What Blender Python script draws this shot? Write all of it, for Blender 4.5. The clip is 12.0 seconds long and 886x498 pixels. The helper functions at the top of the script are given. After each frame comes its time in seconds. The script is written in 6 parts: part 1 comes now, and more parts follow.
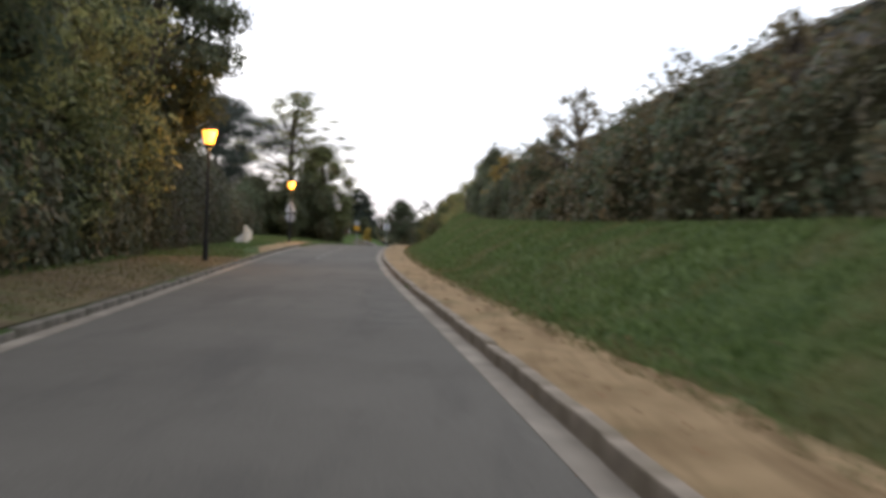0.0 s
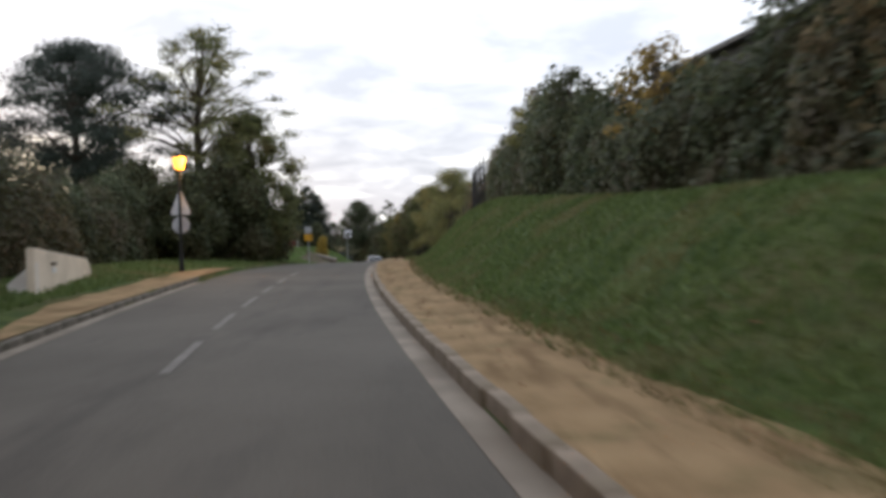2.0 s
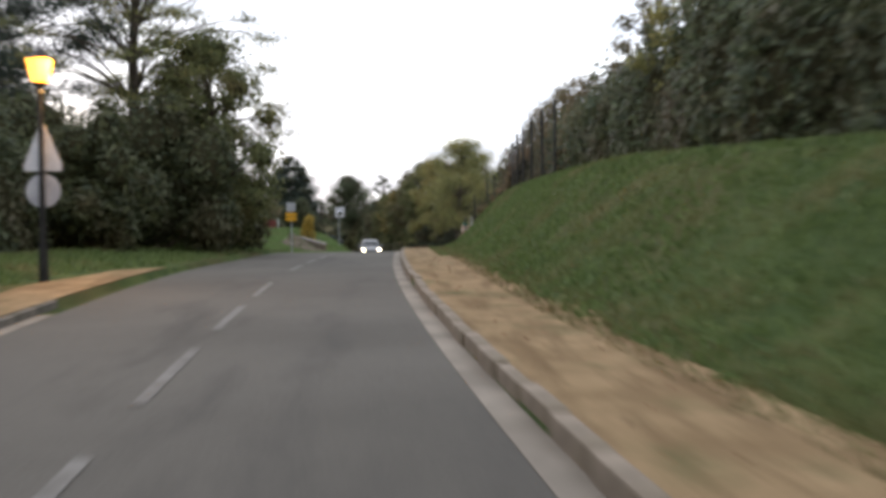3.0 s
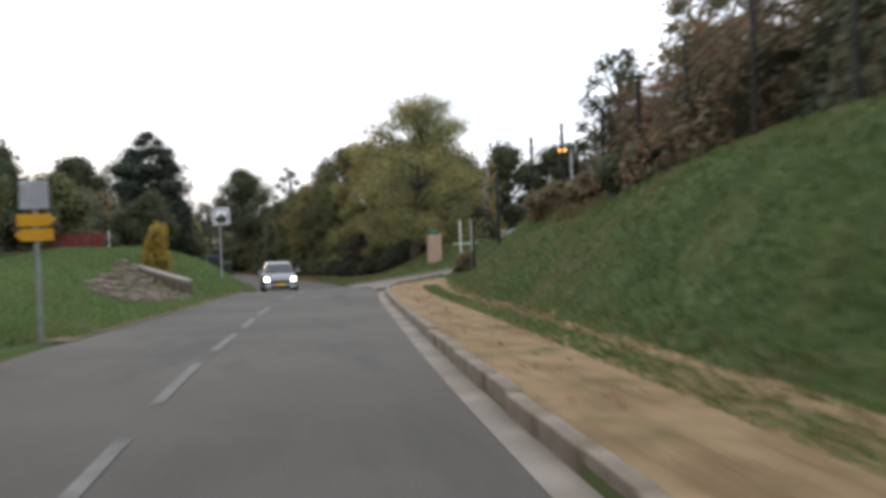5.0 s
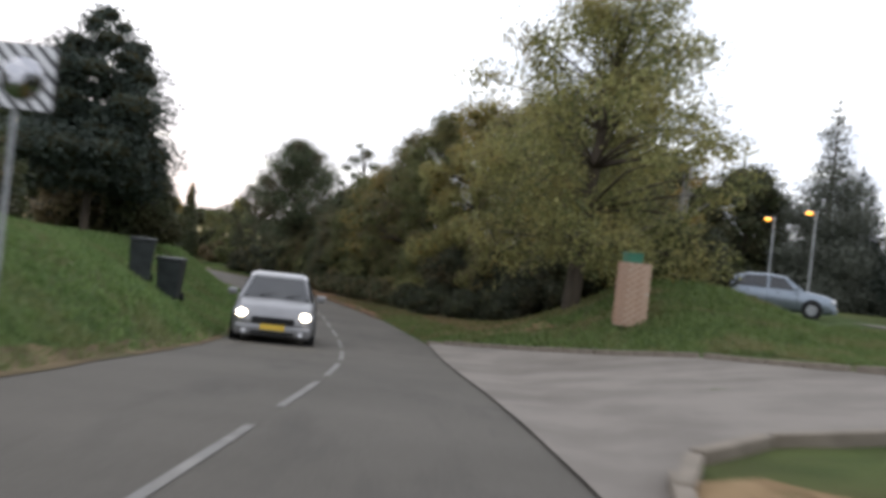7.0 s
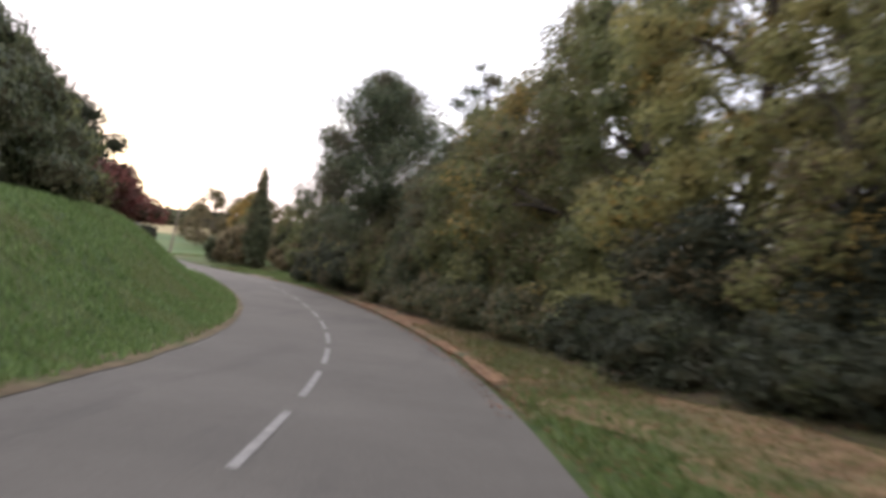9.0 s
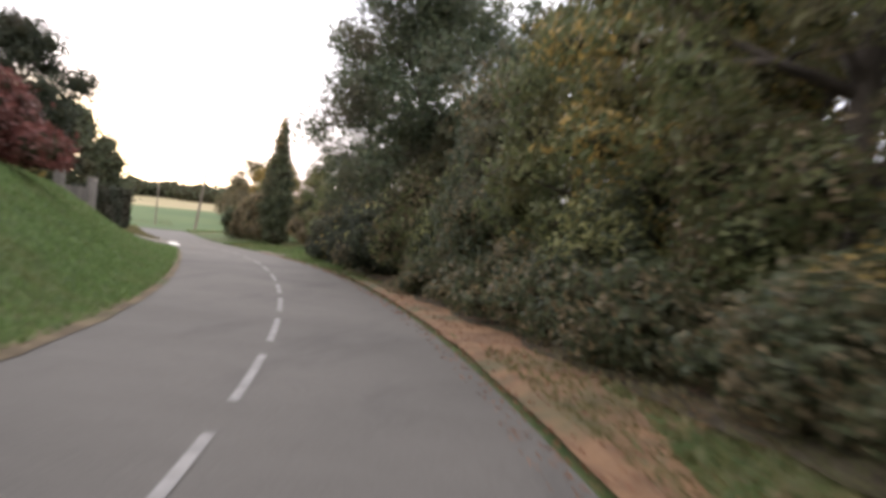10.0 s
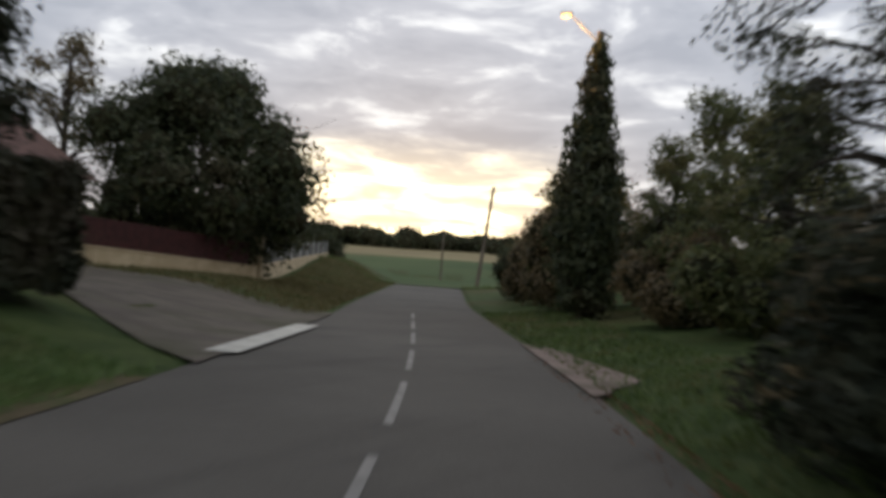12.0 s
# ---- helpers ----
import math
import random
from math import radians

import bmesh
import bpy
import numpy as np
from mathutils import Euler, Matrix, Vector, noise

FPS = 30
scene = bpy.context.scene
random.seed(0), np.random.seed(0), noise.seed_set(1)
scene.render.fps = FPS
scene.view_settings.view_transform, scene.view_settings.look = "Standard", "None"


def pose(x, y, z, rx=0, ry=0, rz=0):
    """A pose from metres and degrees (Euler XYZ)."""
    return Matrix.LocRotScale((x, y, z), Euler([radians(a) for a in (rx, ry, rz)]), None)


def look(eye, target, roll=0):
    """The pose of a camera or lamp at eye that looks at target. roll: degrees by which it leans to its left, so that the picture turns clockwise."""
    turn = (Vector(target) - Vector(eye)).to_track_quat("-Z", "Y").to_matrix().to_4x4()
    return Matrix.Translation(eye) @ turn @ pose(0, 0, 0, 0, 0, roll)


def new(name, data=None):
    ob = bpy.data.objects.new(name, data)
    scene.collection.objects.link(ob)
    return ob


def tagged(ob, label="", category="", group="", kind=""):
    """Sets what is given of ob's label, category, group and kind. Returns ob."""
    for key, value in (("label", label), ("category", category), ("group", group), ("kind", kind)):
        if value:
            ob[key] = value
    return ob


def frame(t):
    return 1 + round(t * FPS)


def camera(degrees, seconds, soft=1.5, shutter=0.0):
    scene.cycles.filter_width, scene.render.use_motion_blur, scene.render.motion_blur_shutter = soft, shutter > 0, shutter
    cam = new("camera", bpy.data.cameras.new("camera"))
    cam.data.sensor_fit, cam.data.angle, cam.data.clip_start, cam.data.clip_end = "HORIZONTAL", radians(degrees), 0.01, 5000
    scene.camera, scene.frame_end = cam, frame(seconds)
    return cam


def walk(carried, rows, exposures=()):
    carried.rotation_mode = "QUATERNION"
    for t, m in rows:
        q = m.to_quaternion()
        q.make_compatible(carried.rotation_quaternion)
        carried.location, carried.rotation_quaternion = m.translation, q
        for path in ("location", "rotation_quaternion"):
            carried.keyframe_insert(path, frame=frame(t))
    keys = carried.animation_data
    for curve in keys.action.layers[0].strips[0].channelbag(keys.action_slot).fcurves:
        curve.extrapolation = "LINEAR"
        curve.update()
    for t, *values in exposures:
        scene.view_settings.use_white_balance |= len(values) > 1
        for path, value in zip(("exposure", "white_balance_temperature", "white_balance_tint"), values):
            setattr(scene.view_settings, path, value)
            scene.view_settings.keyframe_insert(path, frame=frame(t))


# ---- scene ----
# camera and its way
cam = camera(47.14, 12.0, soft=3.9, shutter=0.45)
PATH = [
    (0.0, -0.00, -0.00, 1.31, 89.60, -2.06, 0.21),
    (0.5, -0.73, 7.61, 1.37, 90.15, -2.64, 2.44),
    (1.0, -1.42, 15.17, 1.42, 89.80, -2.27, 2.69),
    (1.5, -2.13, 22.91, 1.49, 88.03, 0.40, -1.00),
    (2.0, -2.89, 30.69, 1.61, 89.75, 1.70, -2.60),
    (2.5, -3.66, 38.69, 1.73, 88.15, -0.36, -2.60),
    (2.7, -3.93, 41.98, 1.78, 88.31, 0.20, -2.90),
    (4.5, -5.26, 72.93, 2.13, 89.18, 0.22, -6.18),
    (5.0, -5.02, 80.84, 2.12, 88.78, 1.89, -9.18),
    (5.5, -4.72, 88.40, 2.05, 89.68, 1.51, -9.41),
    (6.0, -4.39, 95.66, 1.89, 89.33, -2.22, -10.38),
    (6.5, -3.94, 102.89, 1.65, 89.96, -7.08, -4.61),
    (6.7, -3.75, 105.88, 1.57, 90.12, -6.54, -4.91),
    (8.5, -2.45, 131.61, 0.52, 91.27, -4.25, -2.37),
    (9.0, -2.82, 138.79, 0.26, 90.74, -6.82, 2.80),
    (9.5, -3.36, 146.46, 0.03, 89.75, -6.39, 6.02),
    (10.0, -4.26, 154.83, -0.16, 89.09, -5.90, 5.89),
    (10.5, -5.55, 163.53, -0.34, 90.22, -3.19, 8.10),
    (11.0, -7.56, 172.23, -0.42, 89.54, -2.90, 12.05),
    (11.3, -9.07, 177.39, -0.48, 90.53, -4.81, 13.55),
    (11.5, -10.22, 180.82, -0.52, 90.71, -4.66, 19.86),
    (12.0, -13.52, 189.49, -0.59, 90.49, -4.22, 23.63),
]
EXPOSURES = [(0.0, 0.08, 6500, 10), (0.5, 0.0, 6500, 10), (1.5, 0.12, 6500, 10), (2.0, -0.25, 6500, 10), (2.5, 0.2, 6500, 10), (4.5, -0.05, 6500, 10), (5.0, 0.25, 6500, 10), (5.5, 0.05, 6550, 10), (6.0, 0.38, 6750, 10), (6.7, 0.05, 6550, 10),
             (8.3, 0.9, 6650, 17), (9.0, 0.65, 6650, 17), (9.5, 0.6, 6700, 17), (10.0, 0.85, 6700, 17), (10.5, 0.45, 6700, 17), (11.0, -0.15, 6650, 15), (11.5, -1.18, 6400, 10), (12.0, -1.15, 6400, 10)]
walk(cam, [(t, pose(*p)) for t, *p in PATH], EXPOSURES)

# road: edges and height every ten metres along y
KNOT = 10.0
EDGE_R = [1.33, 0.34, -0.72, -1.78, -2.69, -3.38, -3.82, -3.98, -3.86, -3.58, -2.94, -2.23, -1.3, -1.04, -1.58, -2.3, -3.66, -5.79, -8.57, -11.97, -16.06, -20.67, -25.39, -29.95, -34.22, -38.5, -42.78, -47.15, -51.65, -56.26, -60.96]
EDGE_L = [-3.38, -4.32, -5.35, -6.31, -7.15, -8.01, -8.65, -8.94, -8.82, -8.6, -8.07, -7.31, -6.52, -6.09, -6.44, -6.95, -8.21, -10.47, -13.61, -17.21, -21.14, -25.48, -30.17, -34.75, -39.16, -43.61, -47.94, -52.33, -56.87, -61.5, -66.18]
LEVEL = [0.0, 0.08, 0.16, 0.29, 0.44, 0.56, 0.69, 0.82, 0.81, 0.74, 0.46, 0.18, -0.11, -0.69, -1.07, -1.36, -1.59, -1.71, -1.79, -1.88, -2.03, -2.21, -2.37, -2.52, -2.62, -2.72, -2.84, -3.0, -3.17, -3.37, -3.57]

# ---- world and light ----
SUN_YAW, SUN_UP = 25.0, 4.0      # bright gap under the clouds, degrees left of +y and above the horizon
world = bpy.data.worlds.new("dusk_sky")
scene.world = world
world.use_nodes = True
wn, wl = world.node_tree.nodes, world.node_tree.links
wn.clear()


def sky_nodes():
    out = wn.new("ShaderNodeOutputWorld")
    bg = wn.new("ShaderNodeBackground")
    tc = wn.new("ShaderNodeTexCoord")
    sep = wn.new("ShaderNodeSeparateXYZ")
    wl.new(tc.outputs["Generated"], sep.inputs[0])
    # clouds are stretched towards the horizon: divide by height
    up = wn.new("ShaderNodeMath"); up.operation = "MAXIMUM"; up.inputs[1].default_value = 0.0
    wl.new(sep.outputs[2], up.inputs[0])
    den = wn.new("ShaderNodeMath"); den.operation = "ADD"; den.inputs[1].default_value = 0.14
    wl.new(up.outputs[0], den.inputs[0])
    px = wn.new("ShaderNodeMath"); px.operation = "DIVIDE"
    py = wn.new("ShaderNodeMath"); py.operation = "DIVIDE"
    wl.new(sep.outputs[0], px.inputs[0]); wl.new(den.outputs[0], px.inputs[1])
    wl.new(sep.outputs[1], py.inputs[0]); wl.new(den.outputs[0], py.inputs[1])
    comb = wn.new("ShaderNodeCombineXYZ")
    wl.new(px.outputs[0], comb.inputs[0]); wl.new(py.outputs[0], comb.inputs[1])
    n1 = wn.new("ShaderNodeTexNoise")
    n1.inputs["Scale"].default_value = 2.6; n1.inputs["Detail"].default_value = 9; n1.inputs["Roughness"].default_value = 0.6
    n1.inputs["Distortion"].default_value = 0.35
    wl.new(comb.outputs[0], n1.inputs["Vector"])
    ramp = wn.new("ShaderNodeValToRGB")
    ramp.color_ramp.elements[0].position = 0.36
    ramp.color_ramp.elements[0].color = (0.80, 0.86, 0.99, 1)
    ramp.color_ramp.elements[1].position = 0.74
    ramp.color_ramp.elements[1].color = (2.35, 2.38, 2.36, 1)
    mid = ramp.color_ramp.elements.new(0.53)
    mid.color = (1.05, 1.10, 1.22, 1)
    wl.new(n1.outputs["Fac"], ramp.inputs[0])
    # clear strip low in the west, where the sun has gone down
    d = Vector((-math.sin(radians(SUN_YAW)) * math.cos(radians(SUN_UP)), math.cos(radians(SUN_YAW)) * math.cos(radians(SUN_UP)), math.sin(radians(SUN_UP))))
    dot = wn.new("ShaderNodeVectorMath"); dot.operation = "DOT_PRODUCT"
    dot.inputs[1].default_value = d
    wl.new(tc.outputs["Generated"], dot.inputs[0])
    glow = wn.new("ShaderNodeMapRange"); glow.interpolation_type = "SMOOTHSTEP"
    glow.inputs["From Min"].default_value = math.cos(radians(11.0)); glow.inputs["From Max"].default_value = 1.0
    wl.new(dot.outputs["Value"], glow.inputs["Value"])
    low = wn.new("ShaderNodeMapRange"); low.interpolation_type = "SMOOTHSTEP"
    low.inputs["From Min"].default_value = 0.125; low.inputs["From Max"].default_value = 0.06
    wl.new(sep.outputs[2], low.inputs["Value"])
    gf = wn.new("ShaderNodeMath"); gf.operation = "MULTIPLY"
    wl.new(glow.outputs[0], gf.inputs[0]); wl.new(low.outputs[0], gf.inputs[1])
    gn = wn.new("ShaderNodeMath"); gn.operation = "MULTIPLY"
    gap = wn.new("ShaderNodeMapRange"); gap.interpolation_type = "SMOOTHSTEP"
    gap.inputs["From Min"].default_value = 0.40; gap.inputs["From Max"].default_value = 0.66
    gap.inputs["To Min"].default_value = 0.22; gap.inputs["To Max"].default_value = 1.0
    wl.new(n1.outputs["Fac"], gap.inputs["Value"])
    wl.new(gf.outputs[0], gn.inputs[0]); wl.new(gap.outputs[0], gn.inputs[1])
    tint = wn.new("ShaderNodeMix"); tint.data_type = "RGBA"; tint.blend_type = "ADD"
    tint.inputs[0].default_value = 1.0
    warm = wn.new("ShaderNodeMix"); warm.data_type = "RGBA"
    warm.inputs[6].default_value = (0, 0, 0, 1); warm.inputs[7].default_value = (4.6, 3.6, 1.75, 1)
    wl.new(gn.outputs[0], warm.inputs[0])
    # the cloud deck thickens and greys towards the horizon
    deck = wn.new("ShaderNodeMapRange"); deck.interpolation_type = "SMOOTHSTEP"
    deck.inputs["From Min"].default_value = 0.0; deck.inputs["From Max"].default_value = 0.24
    deck.inputs["To Min"].default_value = 0.74; deck.inputs["To Max"].default_value = 1.0
    wl.new(sep.outputs[2], deck.inputs["Value"])
    grey = wn.new("ShaderNodeVectorMath"); grey.operation = "SCALE"
    wl.new(ramp.outputs[0], grey.inputs[0]); wl.new(deck.outputs[0], grey.inputs["Scale"])
    wl.new(grey.outputs[0], tint.inputs[6]); wl.new(warm.outputs[2], tint.inputs[7])
    # faint blue of the clear sky above the cloud deck
    sky = wn.new("ShaderNodeTexSky"); sky.sky_type = "NISHITA"; sky.sun_disc = False
    sky.sun_elevation = radians(SUN_UP); sky.sun_rotation = radians(-SUN_YAW)
    add = wn.new("ShaderNodeMix"); add.data_type = "RGBA"; add.blend_type = "ADD"
    add.inputs[0].default_value = 0.012
    wl.new(tint.outputs[2], add.inputs[6]); wl.new(sky.outputs[0], add.inputs[7])
    wl.new(add.outputs[2], bg.inputs["Color"])
    bg.inputs["Strength"].default_value = 1.21
    wl.new(bg.outputs[0], out.inputs["Surface"])


sky_nodes()
sun = new("sun", bpy.data.lights.new("sun", "SUN"))
sun.data.energy, sun.data.angle, sun.data.color = 0.5, radians(16), (1.0, 0.93, 0.84)
sun_dir = Vector((-math.sin(radians(SUN_YAW)) * math.cos(radians(7)), math.cos(radians(SUN_YAW)) * math.cos(radians(7)), math.sin(radians(7))))
sun.matrix_world = look(sun_dir * 50, (0, 0, 0))

# ---- materials ----


def nodes_of(name, rough=0.8, metal=0.0, spec=0.3):
    m = bpy.data.materials.new(name)
    m.use_nodes = True
    n, l = m.node_tree.nodes, m.node_tree.links
    b = n["Principled BSDF"]
    b.inputs["Roughness"].default_value = rough
    b.inputs["Metallic"].default_value = metal
    b.inputs["Specular IOR Level"].default_value = spec
    return m, n, l, b


def mixed(n, l, fac, a, b):
    mx = n.new("ShaderNodeMix"); mx.data_type = "RGBA"
    if isinstance(fac, float):
        mx.inputs[0].default_value = fac
    else:
        l.new(fac, mx.inputs[0])
    for i, c in ((6, a), (7, b)):
        if isinstance(c, tuple):
            mx.inputs[i].default_value = (*c, 1)
        else:
            l.new(c, mx.inputs[i])
    return mx.outputs[2]


def noise_fac(n, l, scale, lo=0.4, hi=0.6, detail=4, rough=0.6, coord="Object", stretch=None):
    tc = n.new("ShaderNodeTexCoord")
    v = tc.outputs[coord]
    if stretch:
        mp = n.new("ShaderNodeMapping"); mp.inputs["Scale"].default_value = stretch
        l.new(v, mp.inputs[0]); v = mp.outputs[0]
    t = n.new("ShaderNodeTexNoise")
    t.inputs["Scale"].default_value = scale; t.inputs["Detail"].default_value = detail; t.inputs["Roughness"].default_value = rough
    l.new(v, t.inputs["Vector"])
    r = n.new("ShaderNodeMapRange")
    r.inputs["From Min"].default_value = lo; r.inputs["From Max"].default_value = hi
    l.new(t.outputs["Fac"], r.inputs["Value"])
    return r.outputs[0], t.outputs["Fac"]


def bump(n, l, b, height, strength=0.3, dist=0.02):
    bp = n.new("ShaderNodeBump")
    bp.inputs["Strength"].default_value = strength; bp.inputs["Distance"].default_value = dist
    l.new(height, bp.inputs["Height"]); l.new(bp.outputs[0], b.inputs["Normal"])


def surface(name, c1, c2, scale, fine=None, rough=0.85, strength=0.4, dist=0.02, c3=None, scale3=0.3, metal=0.0, spec=0.3, stretch=None):
    """Two colours by noise at one scale, darkened or tinted by c3 at a larger one, with a fine relief."""
    m, n, l, b = nodes_of(name, rough, metal, spec)
    f1, h1 = noise_fac(n, l, scale, stretch=stretch)
    col = mixed(n, l, f1, c1, c2)
    if c3:
        f3, _ = noise_fac(n, l, scale3, 0.5, 0.68, stretch=stretch)
        col = mixed(n, l, f3, col, c3)
    l.new(col, b.inputs["Base Color"])
    _, hf = noise_fac(n, l, fine or scale * 8)
    bump(n, l, b, hf, strength, dist)
    return m


def leafy(name, c1, c2, c3, through_light=0.4, rough=0.55):
    """Leaves: the colour varies from leaf to leaf and in large drifts; some light comes through."""
    m, n, l, b = nodes_of(name, rough, 0.0, 0.25)
    geo = n.new("ShaderNodeNewGeometry")
    r = n.new("ShaderNodeValToRGB")
    r.color_ramp.elements[0].color = (*c1, 1)
    r.color_ramp.elements[1].color = (*c2, 1)
    l.new(geo.outputs["Random Per Island"], r.inputs[0])
    f, _ = noise_fac(n, l, 0.55, 0.5, 0.66, detail=3)
    col = mixed(n, l, f, r.outputs[0], c3)
    l.new(col, b.inputs["Base Color"])
    tr = n.new("ShaderNodeBsdfTranslucent")
    l.new(col, tr.inputs["Color"])
    mx = n.new("ShaderNodeMixShader"); mx.inputs[0].default_value = through_light
    out = n["Material Output"]
    l.new(b.outputs[0], mx.inputs[1]); l.new(tr.outputs[0], mx.inputs[2]); l.new(mx.outputs[0], out.inputs["Surface"])
    return m


def glowing(name, color, strength):
    m, n, l, b = nodes_of(name, 0.4)
    b.inputs["Base Color"].default_value = (*color, 1)
    b.inputs["Emission Color"].default_value = (*color, 1)
    b.inputs["Emission Strength"].default_value = strength
    return m


def asphalt_material():
    m, n, l, b = nodes_of("asphalt", 0.9, 0.0, 0.22)
    f1, _ = noise_fac(n, l, 0.22, 0.38, 0.62, detail=5)
    col = mixed(n, l, f1, (0.096, 0.087, 0.074), (0.124, 0.112, 0.096))
    f2, _ = noise_fac(n, l, 1.1, 0.52, 0.7, detail=6, stretch=(1.0, 0.16, 1.0))
    col = mixed(n, l, f2, col, (0.078, 0.071, 0.062))
    f3, h = noise_fac(n, l, 60, 0.35, 0.65, detail=2)
    g = n.new("ShaderNodeMix"); g.data_type = "RGBA"; g.blend_type = "MULTIPLY"; g.inputs[0].default_value = 0.35
    l.new(col, g.inputs[6]); l.new(f3, g.inputs[7])
    l.new(g.outputs[2], b.inputs["Base Color"])
    bump(n, l, b, h, 0.35, 0.01)
    return m


def sand_material():
    """Trodden sand: long worn tracks, damp and leafy stains, fine grit."""
    m, n, l, b = nodes_of("sand", 0.95, 0.0, 0.1)
    f1, _ = noise_fac(n, l, 1.3, 0.36, 0.64, detail=6)
    col = mixed(n, l, f1, (0.20, 0.135, 0.072), (0.30, 0.21, 0.118))
    f2, _ = noise_fac(n, l, 3.2, 0.46, 0.66, detail=5, stretch=(1.0, 0.12, 1.0))
    col = mixed(n, l, f2, col, (0.16, 0.105, 0.055))
    f3, _ = noise_fac(n, l, 0.9, 0.55, 0.72, detail=7, rough=0.7)
    col = mixed(n, l, f3, col, (0.085, 0.085, 0.035))
    l.new(col, b.inputs["Base Color"])
    _, h = noise_fac(n, l, 26, detail=6)
    bump(n, l, b, h, 0.7, 0.025)
    return m


MAT = {}
MAT["asphalt"] = asphalt_material()
MAT["asphalt_patch"] = surface("asphalt_patch", (0.076, 0.070, 0.061), (0.100, 0.092, 0.080), 1.5, 55, 0.9, 0.4, 0.01, spec=0.2)
MAT["side_asphalt"] = surface("side_asphalt", (0.145, 0.128, 0.110), (0.19, 0.168, 0.146), 0.8, 50, 0.88, 0.4, 0.01, (0.115, 0.10, 0.085), 0.3)
MAT["apron_gravel"] = surface("apron_gravel", (0.175, 0.128, 0.105), (0.25, 0.19, 0.155), 1.4, 35, 0.95, 0.6, 0.015, (0.09, 0.085, 0.05), 0.5)
MAT["drive_gravel"] = surface("drive_gravel", (0.095, 0.078, 0.062), (0.135, 0.113, 0.088), 1.1, 40, 0.95, 0.6, 0.015, (0.075, 0.07, 0.04), 0.35)
MAT["road_paint"] = surface("road_paint", (0.115, 0.109, 0.099), (0.195, 0.185, 0.170), 5.0, 60, 0.7, 0.3, 0.005, (0.17, 0.165, 0.155), 1.5)
MAT["faded_paint"] = surface("faded_paint", (0.105, 0.098, 0.088), (0.165, 0.157, 0.145), 4.0, 60, 0.75, 0.3, 0.005, (0.11, 0.102, 0.092), 1.2)
MAT["bar_paint"] = surface("bar_paint", (0.44, 0.42, 0.36), (0.60, 0.575, 0.51), 3.0, 60, 0.7, 0.3, 0.005)
MAT["gutter"] = surface("gutter", (0.165, 0.140, 0.112), (0.245, 0.210, 0.170), 1.2, 40, 0.9, 0.4, 0.01, (0.15, 0.125, 0.098), 0.5)
MAT["kerb"] = surface("kerb", (0.15, 0.12, 0.09), (0.24, 0.195, 0.15), 2.5, 45, 0.9, 0.5, 0.01, (0.12, 0.095, 0.06), 0.7)
MAT["old_kerb"] = surface("old_kerb", (0.10, 0.088, 0.072), (0.16, 0.14, 0.115), 2.5, 45, 0.9, 0.5, 0.01, (0.075, 0.07, 0.05), 0.7)
MAT["sand"] = sand_material()
MAT["litter"] = surface("litter", (0.125, 0.067, 0.033), (0.200, 0.110, 0.053), 2.2, 18, 0.95, 0.8, 0.03, (0.060, 0.066, 0.028), 0.5)
# bare earth with the bushes' shade put into its dark colour
MAT["shaded_earth"] = surface("shaded_earth", (0.034, 0.027, 0.017), (0.062, 0.048, 0.030), 2.4, 20, 0.95, 0.8, 0.03, (0.045, 0.046, 0.022), 0.6, spec=0.1)
MAT["dry_litter"] = surface("dry_litter", (0.130, 0.080, 0.040), (0.205, 0.128, 0.064), 2.2, 18, 0.95, 0.8, 0.03, (0.085, 0.098, 0.038), 0.5)
MAT["grass"] = surface("grass", (0.042, 0.066, 0.020), (0.078, 0.104, 0.034), 0.9, 24, 0.95, 0.9, 0.06, (0.088, 0.080, 0.034), 0.16, spec=0.1)
MAT["field"] = surface("field", (0.060, 0.094, 0.036), (0.088, 0.122, 0.046), 0.05, 2, 0.95, 0.3, 0.05, (0.15, 0.145, 0.06), 0.02, spec=0.05, stretch=(1, 0.3, 1))
MAT["stubble"] = surface("stubble", (0.23, 0.185, 0.10), (0.30, 0.245, 0.13), 0.05, 1, 0.95, 0.3, 0.05, (0.19, 0.17, 0.08), 0.02, spec=0.05, stretch=(1, 0.3, 1))
MAT["bark"] = surface("bark", (0.05, 0.04, 0.03), (0.09, 0.072, 0.055), 3, 14, 0.95, 0.9, 0.03, stretch=(1, 1, 0.25))
MAT["pale_bark"] = surface("pale_bark", (0.20, 0.19, 0.17), (0.30, 0.28, 0.25), 3, 14, 0.95, 0.6, 0.02, stretch=(1, 1, 0.25))
# for the added cores inside foliage: inner shade put into the colour
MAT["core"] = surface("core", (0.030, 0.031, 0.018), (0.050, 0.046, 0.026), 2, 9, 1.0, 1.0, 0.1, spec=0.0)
MAT["leaf_clipped"] = leafy("leaf_clipped", (0.034, 0.034, 0.017), (0.076, 0.069, 0.035), (0.080, 0.056, 0.030), 0.25)
MAT["grey_sheet"] = surface("grey_sheet", (0.055, 0.054, 0.053), (0.085, 0.083, 0.080), 1.2, 14, 0.7, 0.2, 0.01)
MAT["leaf_dark"] = leafy("leaf_dark", (0.034, 0.047, 0.024), (0.104, 0.114, 0.054), (0.092, 0.083, 0.045))
MAT["leaf_olive"] = leafy("leaf_olive", (0.140, 0.150, 0.056), (0.370, 0.350, 0.140), (0.300, 0.250, 0.092), 0.5)
MAT["leaf_mid"] = leafy("leaf_mid", (0.066, 0.086, 0.034), (0.178, 0.182, 0.072), (0.160, 0.135, 0.056))
